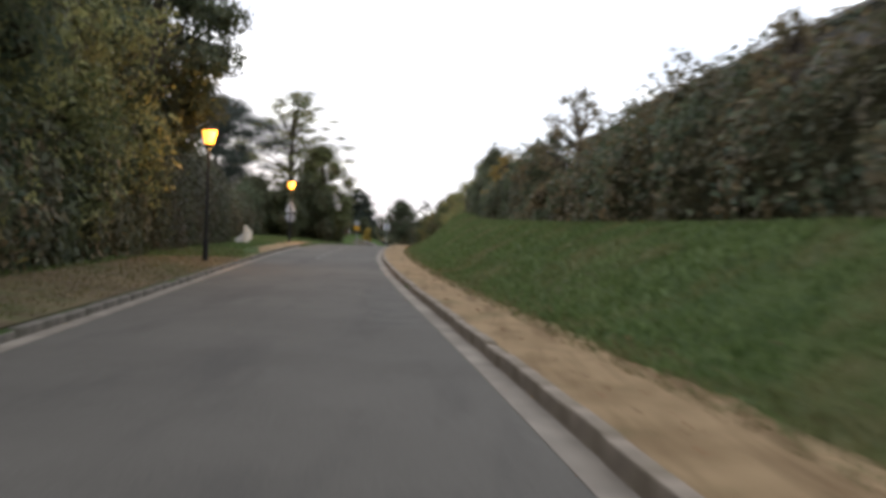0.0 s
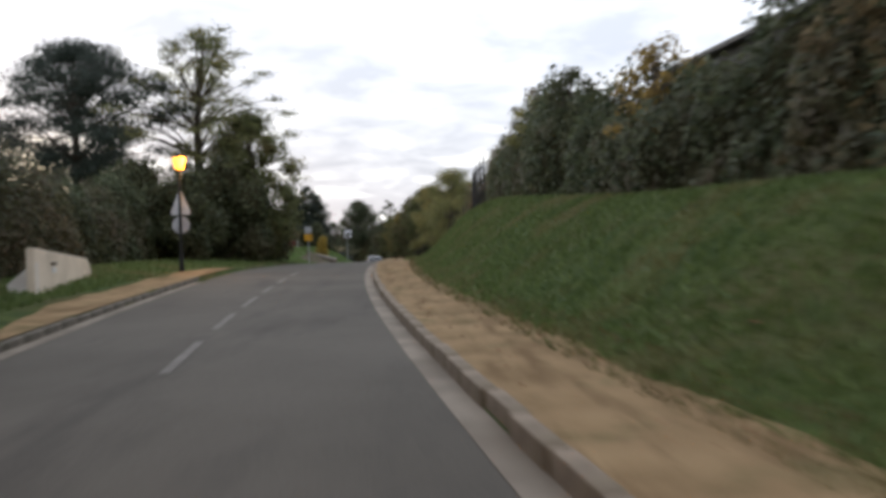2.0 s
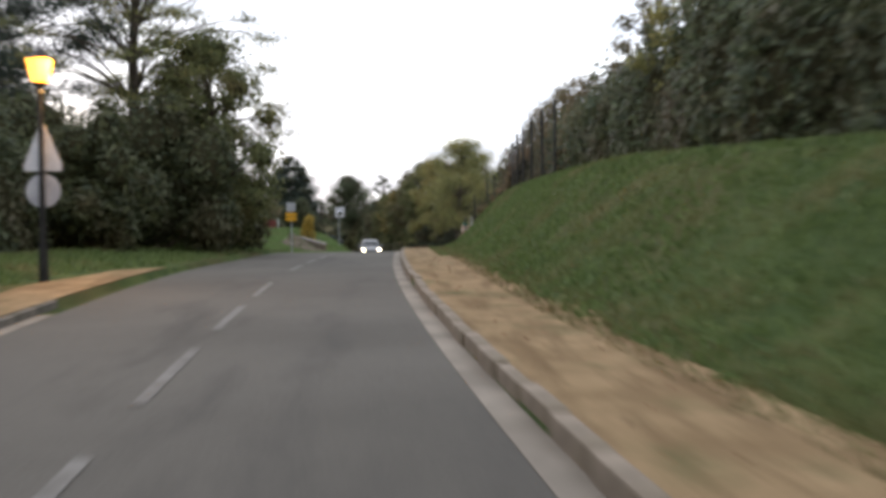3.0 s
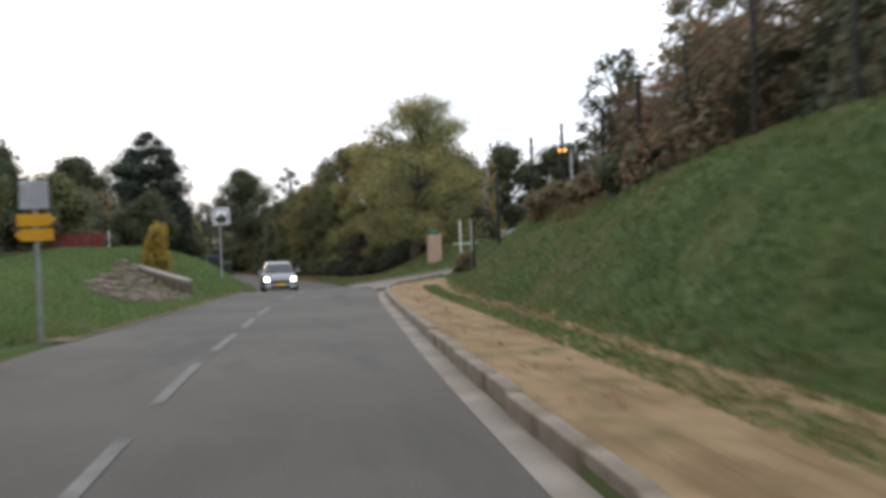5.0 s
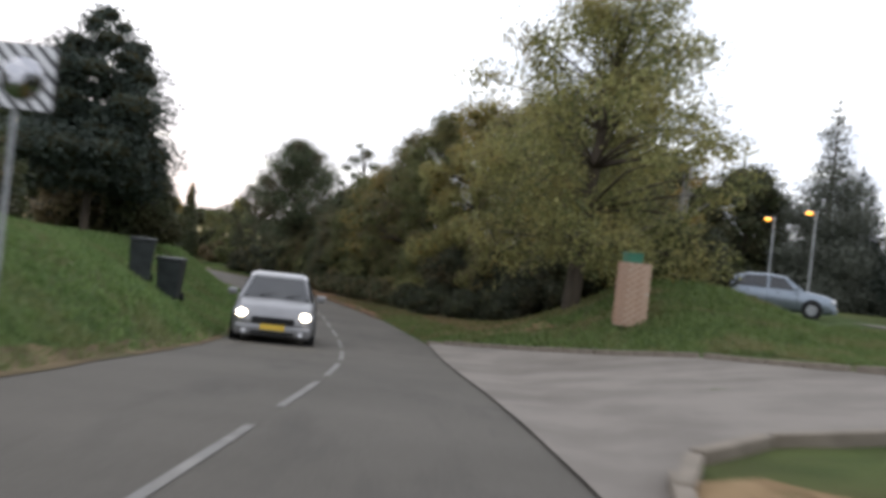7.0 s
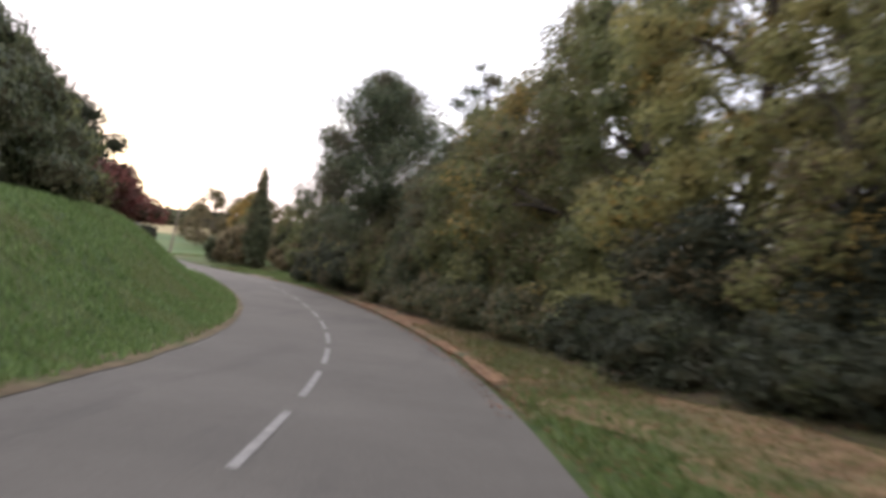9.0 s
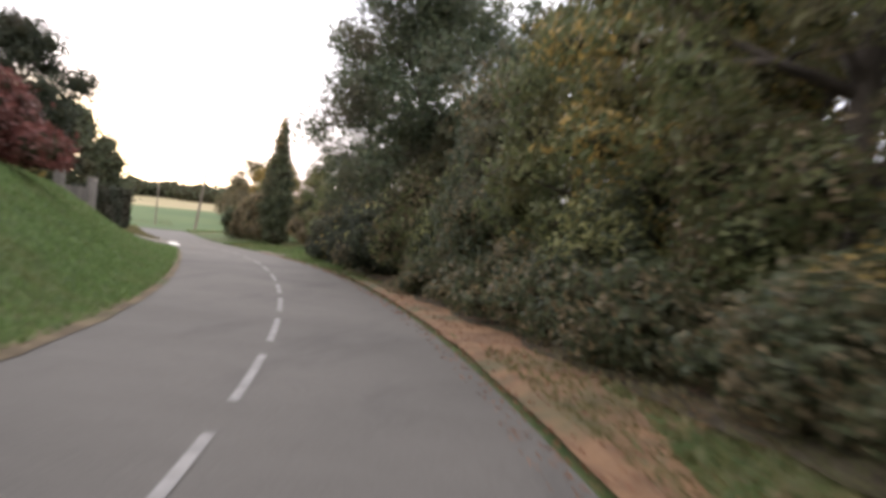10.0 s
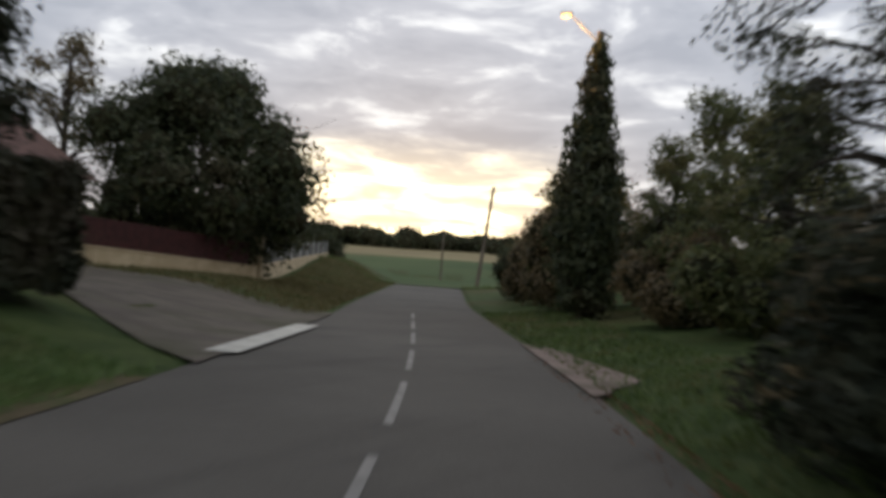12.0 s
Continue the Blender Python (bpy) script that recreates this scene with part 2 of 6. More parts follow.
MAT["leaf_hedge"] = leafy("leaf_hedge", (0.049, 0.073, 0.042), (0.137, 0.155, 0.083), (0.125, 0.103, 0.068))
MAT["leaf_autumn"] = leafy("leaf_autumn", (0.171, 0.124, 0.042), (0.422, 0.282, 0.078), (0.121, 0.121, 0.052))
MAT["leaf_rust"] = leafy("leaf_rust", (0.150, 0.070, 0.042), (0.285, 0.138, 0.074), (0.105, 0.075, 0.043))
MAT["leaf_red"] = leafy("leaf_red", (0.120, 0.042, 0.034), (0.215, 0.078, 0.060), (0.085, 0.052, 0.036))
MAT["leaf_yellow"] = leafy("leaf_yellow", (0.270, 0.189, 0.035), (0.432, 0.306, 0.059), (0.198, 0.171, 0.047))
MAT["leaf_brown"] = leafy("leaf_brown", (0.104, 0.084, 0.047), (0.235, 0.175, 0.092), (0.092, 0.094, 0.046))
MAT["needle"] = leafy("needle", (0.020, 0.032, 0.026), (0.055, 0.070, 0.052), (0.038, 0.050, 0.040), 0.15)
MAT["needle_grey"] = leafy("needle_grey", (0.070, 0.082, 0.064), (0.118, 0.124, 0.098), (0.085, 0.090, 0.070), 0.2)
# dark leaf copy for shaded foliage: the shade is put into its colour
MAT["leaf_shaded"] = leafy("leaf_shaded", (0.016, 0.022, 0.012), (0.046, 0.050, 0.027), (0.044, 0.037, 0.021), 0.12, 0.8)
MAT["blade_lush"] = leafy("blade_lush", (0.078, 0.132, 0.040), (0.178, 0.252, 0.086), (0.160, 0.180, 0.074), 0.4)
MAT["blade_dry"] = leafy("blade_dry", (0.105, 0.090, 0.038), (0.215, 0.180, 0.082), (0.100, 0.115, 0.040), 0.3)
MAT["verge_earth"] = surface("verge_earth", (0.088, 0.066, 0.040), (0.150, 0.112, 0.066), 1.6, 16, 0.95, 0.8, 0.03, (0.060, 0.072, 0.028), 0.5, spec=0.1)
MAT["blade"] = leafy("blade", (0.060, 0.098, 0.027), (0.155, 0.206, 0.068), (0.180, 0.168, 0.075), 0.35)
MAT["black_metal"] = surface("black_metal", (0.012, 0.012, 0.012), (0.022, 0.022, 0.022), 6, 40, 0.5, 0.1, 0.002, metal=0.3)
MAT["grey_metal"] = surface("grey_metal", (0.26, 0.27, 0.28), (0.36, 0.37, 0.38), 4, 40, 0.5, 0.15, 0.003, metal=0.4)
MAT["white_paint"] = surface("white_paint", (0.60, 0.59, 0.57), (0.74, 0.73, 0.71), 3, 30, 0.6, 0.2, 0.004)
MAT["sign_back"] = surface("sign_back", (0.40, 0.40, 0.42), (0.52, 0.52, 0.54), 3, 30, 0.55, 0.15, 0.003, metal=0.2)
MAT["sign_white"] = surface("sign_white", (0.60, 0.60, 0.62), (0.70, 0.70, 0.72), 3, 30, 0.45, 0.1, 0.002)
MAT["sign_dark"] = surface("sign_dark", (0.06, 0.06, 0.065), (0.10, 0.10, 0.105), 3, 30, 0.5, 0.1, 0.002)
MAT["mirror_face"] = surface("mirror_face", (0.34, 0.34, 0.36), (0.40, 0.40, 0.42), 3, 30, 0.12, 0.02, 0.001, metal=1.0)
MAT["sign_yellow"] = surface("sign_yellow", (0.62, 0.30, 0.02), (0.72, 0.38, 0.03), 3, 30, 0.5, 0.1, 0.002)
MAT["sign_ring"] = surface("sign_ring", (0.30, 0.30, 0.32), (0.40, 0.40, 0.42), 3, 30, 0.5, 0.1, 0.002)
MAT["smooth_render"] = surface("smooth_render", (0.64, 0.545, 0.435), (0.72, 0.62, 0.50), 1.5, 35, 0.9, 0.3, 0.006, (0.50, 0.43, 0.34), 0.5)
MAT["white_render"] = surface("white_render", (0.66, 0.61, 0.57), (0.74, 0.70, 0.66), 1.5, 35, 0.9, 0.3, 0.006)
MAT["brick"] = surface("brick", (0.27, 0.15, 0.10), (0.40, 0.255, 0.18), 6, 60, 0.9, 0.5, 0.008, (0.44, 0.34, 0.26), 2.5)
MAT["grey_brick"] = surface("grey_brick", (0.085, 0.074, 0.062), (0.17, 0.15, 0.13), 6, 60, 0.9, 0.5, 0.008, (0.22, 0.20, 0.175), 2.5)
MAT["rubble"] = surface("rubble", (0.085, 0.064, 0.045), (0.15, 0.115, 0.082), 3, 22, 0.92, 0.7, 0.02, (0.15, 0.125, 0.10), 1.4)
MAT["mortar"] = surface("mortar", (0.40, 0.34, 0.28), (0.48, 0.42, 0.35), 5, 60, 0.95, 0.5, 0.008)
MAT["green_plastic"] = surface("green_plastic", (0.02, 0.10, 0.06), (0.03, 0.13, 0.08), 3, 30, 0.5, 0.15, 0.003)
MAT["bin_plastic"] = surface("bin_plastic", (0.018, 0.022, 0.022), (0.03, 0.035, 0.035), 4, 40, 0.45, 0.15, 0.003)
MAT["red_cloth"] = surface("red_cloth", (0.17, 0.045, 0.042), (0.23, 0.06, 0.055), 2, 30, 0.85, 0.4, 0.01)
MAT["stone"] = surface("stone", (0.20, 0.18, 0.155), (0.33, 0.30, 0.26), 3, 22, 0.92, 0.7, 0.02, (0.14, 0.12, 0.10), 0.9)
MAT["cream_render"] = surface("cream_render", (0.50, 0.39, 0.24), (0.60, 0.48, 0.31), 2, 40, 0.92, 0.4, 0.006, (0.43, 0.33, 0.2), 0.6)
MAT["grey_render"] = surface("grey_render", (0.070, 0.066, 0.064), (0.105, 0.099, 0.095), 1.2, 30, 0.9, 0.4, 0.006, (0.085, 0.075, 0.068), 0.35)
MAT["roof_tile"] = surface("roof_tile", (0.11, 0.06, 0.048), (0.17, 0.095, 0.075), 2.5, 18, 0.9, 0.8, 0.02)
MAT["wood"] = surface("wood", (0.12, 0.095, 0.07), (0.21, 0.17, 0.13), 3, 25, 0.9, 0.6, 0.01, stretch=(1, 1, 0.15))
MAT["old_wood"] = surface("old_wood", (0.060, 0.052, 0.042), (0.115, 0.10, 0.082), 3, 25, 0.9, 0.6, 0.01, stretch=(1, 1, 0.15))
MAT["maroon_paint"] = surface("maroon_paint", (0.045, 0.014, 0.012), (0.07, 0.02, 0.018), 4, 40, 0.6, 0.2, 0.004)
MAT["lamp_glow"] = glowing("lamp_glow", (1.0, 0.43, 0.055), 3.8)
MAT["lamp_hot"] = glowing("lamp_hot", (1.0, 0.62, 0.2), 7.0)
MAT["head_glow"] = glowing("head_glow", (1.0, 0.86, 0.62), 22.0)
MAT["glass_dark"] = surface("glass_dark", (0.012, 0.014, 0.016), (0.02, 0.022, 0.025), 2, 30, 0.08, 0.0, 0.001, spec=0.6)
MAT["car_grey"] = surface("car_grey", (0.20, 0.20, 0.205), (0.225, 0.225, 0.23), 2, 90, 0.3, 0.02, 0.001, metal=0.5, spec=0.5)
MAT["car_blue"] = surface("car_blue", (0.20, 0.235, 0.275), (0.23, 0.265, 0.305), 2, 90, 0.32, 0.02, 0.001, metal=0.5, spec=0.5)
MAT["car_dark"] = surface("car_dark", (0.06, 0.06, 0.065), (0.08, 0.08, 0.085), 2, 90, 0.3, 0.02, 0.001, metal=0.4, spec=0.5)
MAT["rubber"] = surface("rubber", (0.012, 0.012, 0.012), (0.02, 0.02, 0.02), 4, 40, 0.85, 0.3, 0.004)
MAT["plate_yellow"] = surface("plate_yellow", (0.60, 0.40, 0.05), (0.66, 0.45, 0.07), 3, 30, 0.5, 0.1, 0.002)
MAT["dark_mesh"] = surface("dark_mesh", (0.03, 0.032, 0.03), (0.05, 0.052, 0.05), 4, 40, 0.6, 0.2, 0.004)

# ---- plan of the road and the ground ----
YK = np.arange(len(LEVEL)) * KNOT


def spline(knots):
    """Natural cubic spline through the knots, straight on beyond both ends."""
    k = np.array(knots); n = len(k)
    a = np.eye(n); b = np.zeros(n)
    for i in range(1, n - 1):
        a[i, i - 1:i + 2] = (1, 4, 1)
        b[i] = 6 * (k[i - 1] - 2 * k[i] + k[i + 1]) / KNOT ** 2
    m = np.linalg.solve(a, b)
    s0 = (k[1] - k[0]) / KNOT - KNOT * m[1] / 6
    s1 = (k[-1] - k[-2]) / KNOT + KNOT * m[-2] / 6

    def at(y):
        y = np.asarray(y, float)
        c = np.clip(y, 0, YK[-1] - 1e-6)
        i = np.floor(c / KNOT).astype(int)
        p = (YK[i] + KNOT - c) / KNOT; q = 1 - p
        v = p * k[i] + q * k[i + 1] + ((p ** 3 - p) * m[i] + (q ** 3 - q) * m[i + 1]) * KNOT ** 2 / 6
        return v + np.where(y < 0, y * s0, 0) + np.where(y > YK[-1], (y - YK[-1]) * s1, 0)
    return at


edge_r, edge_l, level_in = spline(EDGE_R), spline(EDGE_L), spline(LEVEL)


def level(y):
    """Road height: falls to the fields and stays there."""
    y = np.asarray(y, float)
    return np.where(y > 300, level_in(300) - 0.0 * (y - 300), level_in(np.clip(y, -30, 300)))


def ramp_at(y, ys, vs):
    return np.interp(y, ys, vs)


def smooth(t):
    t = np.clip(t, 0, 1)
    return t * t * (3 - 2 * t)


def path_width(y):
    return ramp_at(y, (0, 10, 25, 60, 72, 100, 112), (1.4, 1.27, 1.25, 1.5, 1.7, 2.0, 2.2))


def rise_right(d, y):
    """Height over the road at d metres to the right of its edge."""
    y = np.asarray(y, float); d = np.asarray(d, float)
    hb = ramp_at(y, (-60, 0, 30, 50, 70, 80, 88, 94, 99, 104, 109, 113.5), (1.6, 1.6, 1.65, 1.85, 2.49, 2.57, 2.63, 2.67, 2.31, 2.0, 2.03, 2.2))
    crest = ramp_at(y, (94, 99, 104, 109), (5.3, 5.0, 5.0, 4.55))
    pw = path_width(y)
    bank = 0.12 + (hb - 0.12) * smooth((d - pw) / (crest - pw)) + np.clip(d - 5.6, 0, 20) * 0.03
    side = 0.05 * smooth((d - 0.3) / 0.2) + 0.15 * np.clip(d - 0.4, 0, 5)
    mound = 1.6 * np.exp(-((d - 7.0) / 3.3) ** 2 - ((y - 137.6) / 5.6) ** 2)
    wood = 0.05 + np.minimum(np.maximum(d - 0.6, 0) * 0.12, 0.9)
    a = smooth((y - 109) / 5.5)
    b = smooth((y - 140) / 8)
    h = bank * (1 - a) + side * a
    h = h * (1 - b) + wood * b + mound
    q = smooth((d - 8) / 5) * smooth((y - 108) / 8) * (1 - smooth((y - 192) / 12))
    h = h * (1 - q) + (0.6 - level(y)) * q
    return np.where(d < 0.24, 0.0, h)


def rise_left(d, y):
    y = np.asarray(y, float); d = np.asarray(d, float)
    verge = 0.10 + np.minimum(np.maximum(d - 0.4, 0) * 0.10, 0.30)
    hb = ramp_at(y, (95, 104, 112, 122, 140, 160, 172, 186, 193, 198, 206, 215, 240), (0.5, 0.8, 1.1, 1.9, 1.95, 2.3, 2.4, 2.0, 1.2, 0.8, 0.5, 0.6, 0.3))
    steep = smooth((y - 113) / 7) * (1 - smooth((y - 126) / 14))
    shape = smooth((d - 0.3) / 4.8) * (1 - steep) + (1 - (1 - np.clip((d - 0.2) / 4.2, 0, 1)) ** 2) * steep
    bank = hb * shape + np.clip(d - 5.1, 0, 20) * 0.04
    a = smooth((y - 84) / 18)
    return np.where(d < 0.22, 0.0, verge * (1 - a) + bank * a)


def ground_z(x, y):
    """Height of the ground at (x, y), road included."""
    x = np.asarray(x, float); y = np.asarray(y, float)
    dr, dl = x - edge_r(y), edge_l(y) - x
    z = level(y) + np.where(dr > 0, rise_right(dr, y), 0) + np.where(dl > 0, rise_left(dl, y), 0)
    far = smooth((y - 232) / 45)
    lat = np.maximum(np.maximum(dr, dl), 0)
    field = -3.2 + 0.019 * np.maximum(y - 300, 0)
    z = z * (1 - far * smooth(lat / 12)) + field * far * smooth(lat / 12)
    z = z + 1.45 * smooth((y - 222) / 38) * (1 - smooth((y - 268) / 28)) * smooth((dl - 0.8) / 4.5) * (1 - smooth((dl - 25) / 20))
    return np.where(y > 300, field, z)


def gz(x, y):
    return float(ground_z(x, y))


# ---- mesh helpers ----


def mesh_object(name, verts, faces, mat, parent=None, label="", shade=False):
    me = bpy.data.meshes.new(name)
    me.from_pydata([tuple(map(float, v)) for v in verts], [], faces)
    me.update()
    if shade:
        me.shade_smooth()
    if mat:
        me.materials.append(MAT[mat])
    ob = new(name, me)
    if parent:
        ob.parent = parent
    if label:
        ob["label"] = label
    return ob


def part(name, bm, mat, parent=None, label="", shade=False):
    me = bpy.data.meshes.new(name)
    bmesh.ops.recalc_face_normals(bm, faces=bm.faces)
    bm.to_mesh(me); bm.free()
    if shade:
        me.shade_smooth()
    me.materials.append(MAT[mat])
    ob = new(name, me)
    if parent:
        ob.parent = parent
    if label:
        ob["label"] = label
    return ob


def thing(name, x, y, z, label, category, group="", turn=0.0, kind=""):
    e = new(name)
    e.matrix_world = pose(x, y, z, 0, 0, turn)
    return tagged(e, label, category, group, kind)


def box(sx, sy, sz, at=(0, 0, 0), bevel=0.0, bm=None, turn=None):
    """A box centred at `at`, bevelled."""
    b = bmesh.new()
    r = bmesh.ops.create_cube(b, size=1.0)
    bmesh.ops.scale(b, vec=(sx, sy, sz), verts=b.verts)
    if bevel:
        bmesh.ops.bevel(b, geom=b.edges[:], offset=bevel, segments=2, affect="EDGES", profile=0.6)
    if turn is not None:
        b.transform(turn)
    bmesh.ops.translate(b, vec=at, verts=b.verts)
    return join(bm, b)


def join(bm, b):
    if bm is None:
        return b
    me = bpy.data.meshes.new("tmp")
    b.to_mesh(me); b.free()
    bm.from_mesh(me)
    bpy.data.meshes.remove(me)
    return bm


def rod(r0, r1, p0, p1, seg=10, bm=None, caps=True):
    """A tapered round bar from p0 to p1."""
    p0, p1 = Vector(p0), Vector(p1)
    b = bmesh.new()
    bmesh.ops.create_cone(b, cap_ends=caps, segments=seg, radius1=r0, radius2=r1, depth=(p1 - p0).length)
    q = Vector((0, 0, 1)).rotation_difference((p1 - p0).normalized())
    b.transform(Matrix.Translation((p0 + p1) / 2) @ q.to_matrix().to_4x4())
    return join(bm, b)


def ball(r, at, scale=(1, 1, 1), bm=None, seg=16):
    b = bmesh.new()
    bmesh.ops.create_uvsphere(b, u_segments=seg, v_segments=seg // 2, radius=r)
    bmesh.ops.scale(b, vec=scale, verts=b.verts)
    bmesh.ops.translate(b, vec=at, verts=b.verts)
    return join(bm, b)


def strip(name, ys, lefts, rights, zs, mat, cols=1, raise_by=0.0, parent=None):
    """A ribbon along y between two edges, following the given height function."""
    verts, faces = [], []
    for i, y in enumerate(ys):
        for j in range(cols + 1):
            x = lefts[i] + (rights[i] - lefts[i]) * j / cols
            verts.append((x, y, zs(x, y) + raise_by))
    w = cols + 1
    for i in range(len(ys) - 1):
        for j in range(cols):
            a = i * w + j
            faces.append((a, a + 1, a + w + 1, a + w))
    return mesh_object(name, verts, faces, mat, parent, shade=True)


# ---- ground and road ----


def build_ground():
    ys = np.concatenate([np.arange(-90, 0, 6.0), np.arange(0, 250, 1.0), np.arange(250, 400, 6.0), np.arange(400, 1500, 60.0)])
    right = np.array([0.0, 0.23, 0.25, 0.43, 0.8, 1.2, 1.6, 2, 2.4, 2.8, 3.2, 3.6, 4, 4.4, 4.8, 5.2, 5.6, 6.2, 7, 8, 9, 10, 11.5, 13, 15, 18, 22, 28, 40, 70, 150, 400, 900])
    left = np.array([0.0, 0.21, 0.23, 0.6, 1, 1.4, 1.8, 2.2, 2.6, 3, 3.4, 3.8, 4.2, 4.6, 5, 5.6, 6.4, 7.5, 9, 11, 13, 16, 20, 26, 40, 70, 150, 400, 900])
    verts, n = [], len(left) + len(right)
    for y in ys:
        xl, xr = float(edge_l(y)), float(edge_r(y))
        xs = np.concatenate([(xl - left)[::-1], xr + right])
        zs = ground_z(xs, np.full(n, y))
        lat = np.concatenate([left[::-1], right])
        zs = zs - np.where(lat < 0.2, 0.06, 0.0)
        for x, z, d in zip(xs, zs, lat):
            k = min(max(d - 1.2, 0), 1)
            z += k * 0.05 * noise.noise((x * 0.8, y * 0.8, 0)) + k * 0.03 * noise.noise((x * 2.3, y * 2.3, 5))
            verts.append((x, y, z))
    faces = [(i * n + j, i * n + j + 1, (i + 1) * n + j + 1, (i + 1) * n + j) for i in range(len(ys) - 1) for j in range(n - 1)]
    ob = mesh_object("ground", verts, faces, "grass", shade=True)
    tagged(ob, "grassy ground with banks, verges and open fields", "ground", kind="structure")


build_ground()


def road_z(x, y):
    return float(level(y))


YR = np.concatenate([np.arange(-90, 0, 5.0), np.arange(0, 300, 1.0)])
road = strip("road", YR, edge_l(YR), edge_r(YR), road_z, "asphalt", 4)
tagged(road, "worn grey asphalt lane, narrow, patched", "road", kind="structure")
YG = np.arange(-60, 115.0, 1.0)
gut = strip("gutter_strip", YG, edge_r(YG) - 0.02, edge_r(YG) + 0.22, road_z, "gutter", 1, 0.006)
tagged(gut, "pale concrete gutter strip beside the kerb", "gutter", kind="structure")
YG2 = np.arange(-60, 62.0, 1.0)
gut2 = strip("gutter_strip", YG2, edge_l(YG2) - 0.2, edge_l(YG2) + 0.02, road_z, "gutter", 1, 0.006)
tagged(gut2, "pale concrete gutter strip beside the kerb", "gutter", kind="structure")
YP = np.arange(-60, 117.4, 0.5)
wob = np.array([0.18 * noise.noise((0, y * 0.35, 3)) + 0.08 * noise.noise((0, y * 1.3, 8)) for y in YP])
sand = strip("sand_path", YP, edge_r(YP) + 0.335, edge_r(YP) + 0.4 + (path_width(YP) - 0.15 + wob) * (1 - 0.75 * smooth((YP - 113.5) / 4)), ground_z, "sand", 8, 0.022)
tagged(sand, "trodden sandy footpath behind the kerb, strewn with leaves", "footpath", kind="structure")
YV = np.arange(33, 72.0, 0.5)
wv = np.array([0.25 * noise.noise((4, y * 0.4, 3)) for y in YV])
sand2 = strip("sand_verge", YV, edge_l(YV) - 0.3 - 0.85 * smooth((YV - 38) / 14) * smooth((73 - YV) / 8) - wv, edge_l(YV) - 0.28, ground_z, "sand", 3, 0.03)
tagged(sand2, "bare sandy edge of the verge by the kerb", "verge", kind="structure")
YE = np.arange(-14, 36.0, 0.5)
we = np.array([0.5 * noise.noise((14, y * 0.35, 3)) + 0.2 * noise.noise((14, y * 1.2, 3)) for y in YE])
earth = strip("earth_verge", YE, edge_l(YE) - 0.6 - (2.1 + we) * smooth((37 - YE) / 9), edge_l(YE) - 0.34, ground_z, "verge_earth", 6, 0.03)
tagged(earth, "bare brown verge under the trees, strewn with leaves", "verge", kind="structure")
YB = np.arange(97, 198.0, 0.5)
wb = np.array([0.16 * noise.noise((21, y * 0.5, 3)) + 0.1 * noise.noise((21, y * 1.6, 3)) for y in YB])
edging = strip("earth_edge", YB, edge_l(YB) - 0.34 - wb, edge_l(YB) + 0.05 + 0.4 * wb, lambda x, y: max(ground_z(x, y), road_z(x, y)), "verge_earth", 4, 0.012)
tagged(edging, "crumbling earthy edge between the grass bank and the lane", "verge", kind="structure")
YL = np.arange(131.0, 191.0, 0.5)
wl2 = np.array([0.5 * noise.noise((9, y * 0.3, 3)) + 0.2 * noise.noise((9, y * 1.1, 3)) for y in YL])
for nm, y0, y1, mt, lab in (("dry_litter", 131.0, 154.0, "dry_litter", "pale dry leaves and thin grass before the wood"), ("leaf_litter", 152.0, 191.0, "litter", "brown leaf litter on the edge of the wood")):
    pick = (YL >= y0) & (YL <= y1)
    ya, wa = YL[pick], wl2[pick]
    near = 0.08 + 0.2 * smooth(wa + 0.2) + (0.8 + 1.0 * wa) * smooth((153 - ya) / 6) + np.maximum(138.5 - ya, 0)
    wide = 0.5 + 0.6 * wa + 1.2 * smooth((ya - 157) / 14) - 2.2 * smooth((ya - 177) / 10) + 6.6 * smooth((156 - ya) / 10) * (0.4 + 0.6 * smooth((ya - 141) / 5))
    lit = strip(nm, ya, edge_r(ya) + near, edge_r(ya) + np.maximum(wide, near + 0.05), ground_z, mt, 12, 0.035)
    tagged(lit, lab, "leaf litter", kind="structure")


def shade_edge(y):
    """How far from the lane the shade-darkened earth under the bushes begins."""
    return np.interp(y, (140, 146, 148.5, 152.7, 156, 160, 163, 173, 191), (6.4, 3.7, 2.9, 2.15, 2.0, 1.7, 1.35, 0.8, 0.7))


# strip of earth coloured dark where the bushes would shade it
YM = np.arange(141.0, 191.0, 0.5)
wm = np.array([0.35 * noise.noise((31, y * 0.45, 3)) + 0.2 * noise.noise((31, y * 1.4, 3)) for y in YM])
shade_strip = strip("shaded_earth", YM, edge_r(YM) + shade_edge(YM) + wm, edge_r(YM) + 9.5, ground_z, "shaded_earth", 14, 0.045)
tagged(shade_strip, "bare earth under the bushes, darkened in colour for their shade", "earth", kind="structure")


def centre_line(y):
    return float(edge_r(y)) - float(np.interp(y, (88, 97, 103, 110, 125, 137), (2.42, 2.6, 2.8, 2.8, 2.6, 2.42)))


def dash(y0, y1, w=0.085, lift=0.008, mat="road_paint"):
    ys = np.linspace(y0, y1, 5)
    return strip("road_dash", ys, [centre_line(y) - w / 2 for y in ys], [centre_line(y) + w / 2 for y in ys], road_z, mat, 1, lift, road)


for k in range(1, 7):
    dash(52.7 + 4.6 * (k - 3) - 3.0, 52.7 + 4.6 * (k - 3), 0.11, 0.008, "faded_paint")
for k in range(-2, 6):
    dash(83.2 + 4.6 * k - 3.0, 83.2 + 4.6 * k, 0.11, 0.008, "faded_paint")
for k in range(-7, 18):
    dash(144.0 + 4.3 * k - 3.0, 144.0 + 4.3 * k)


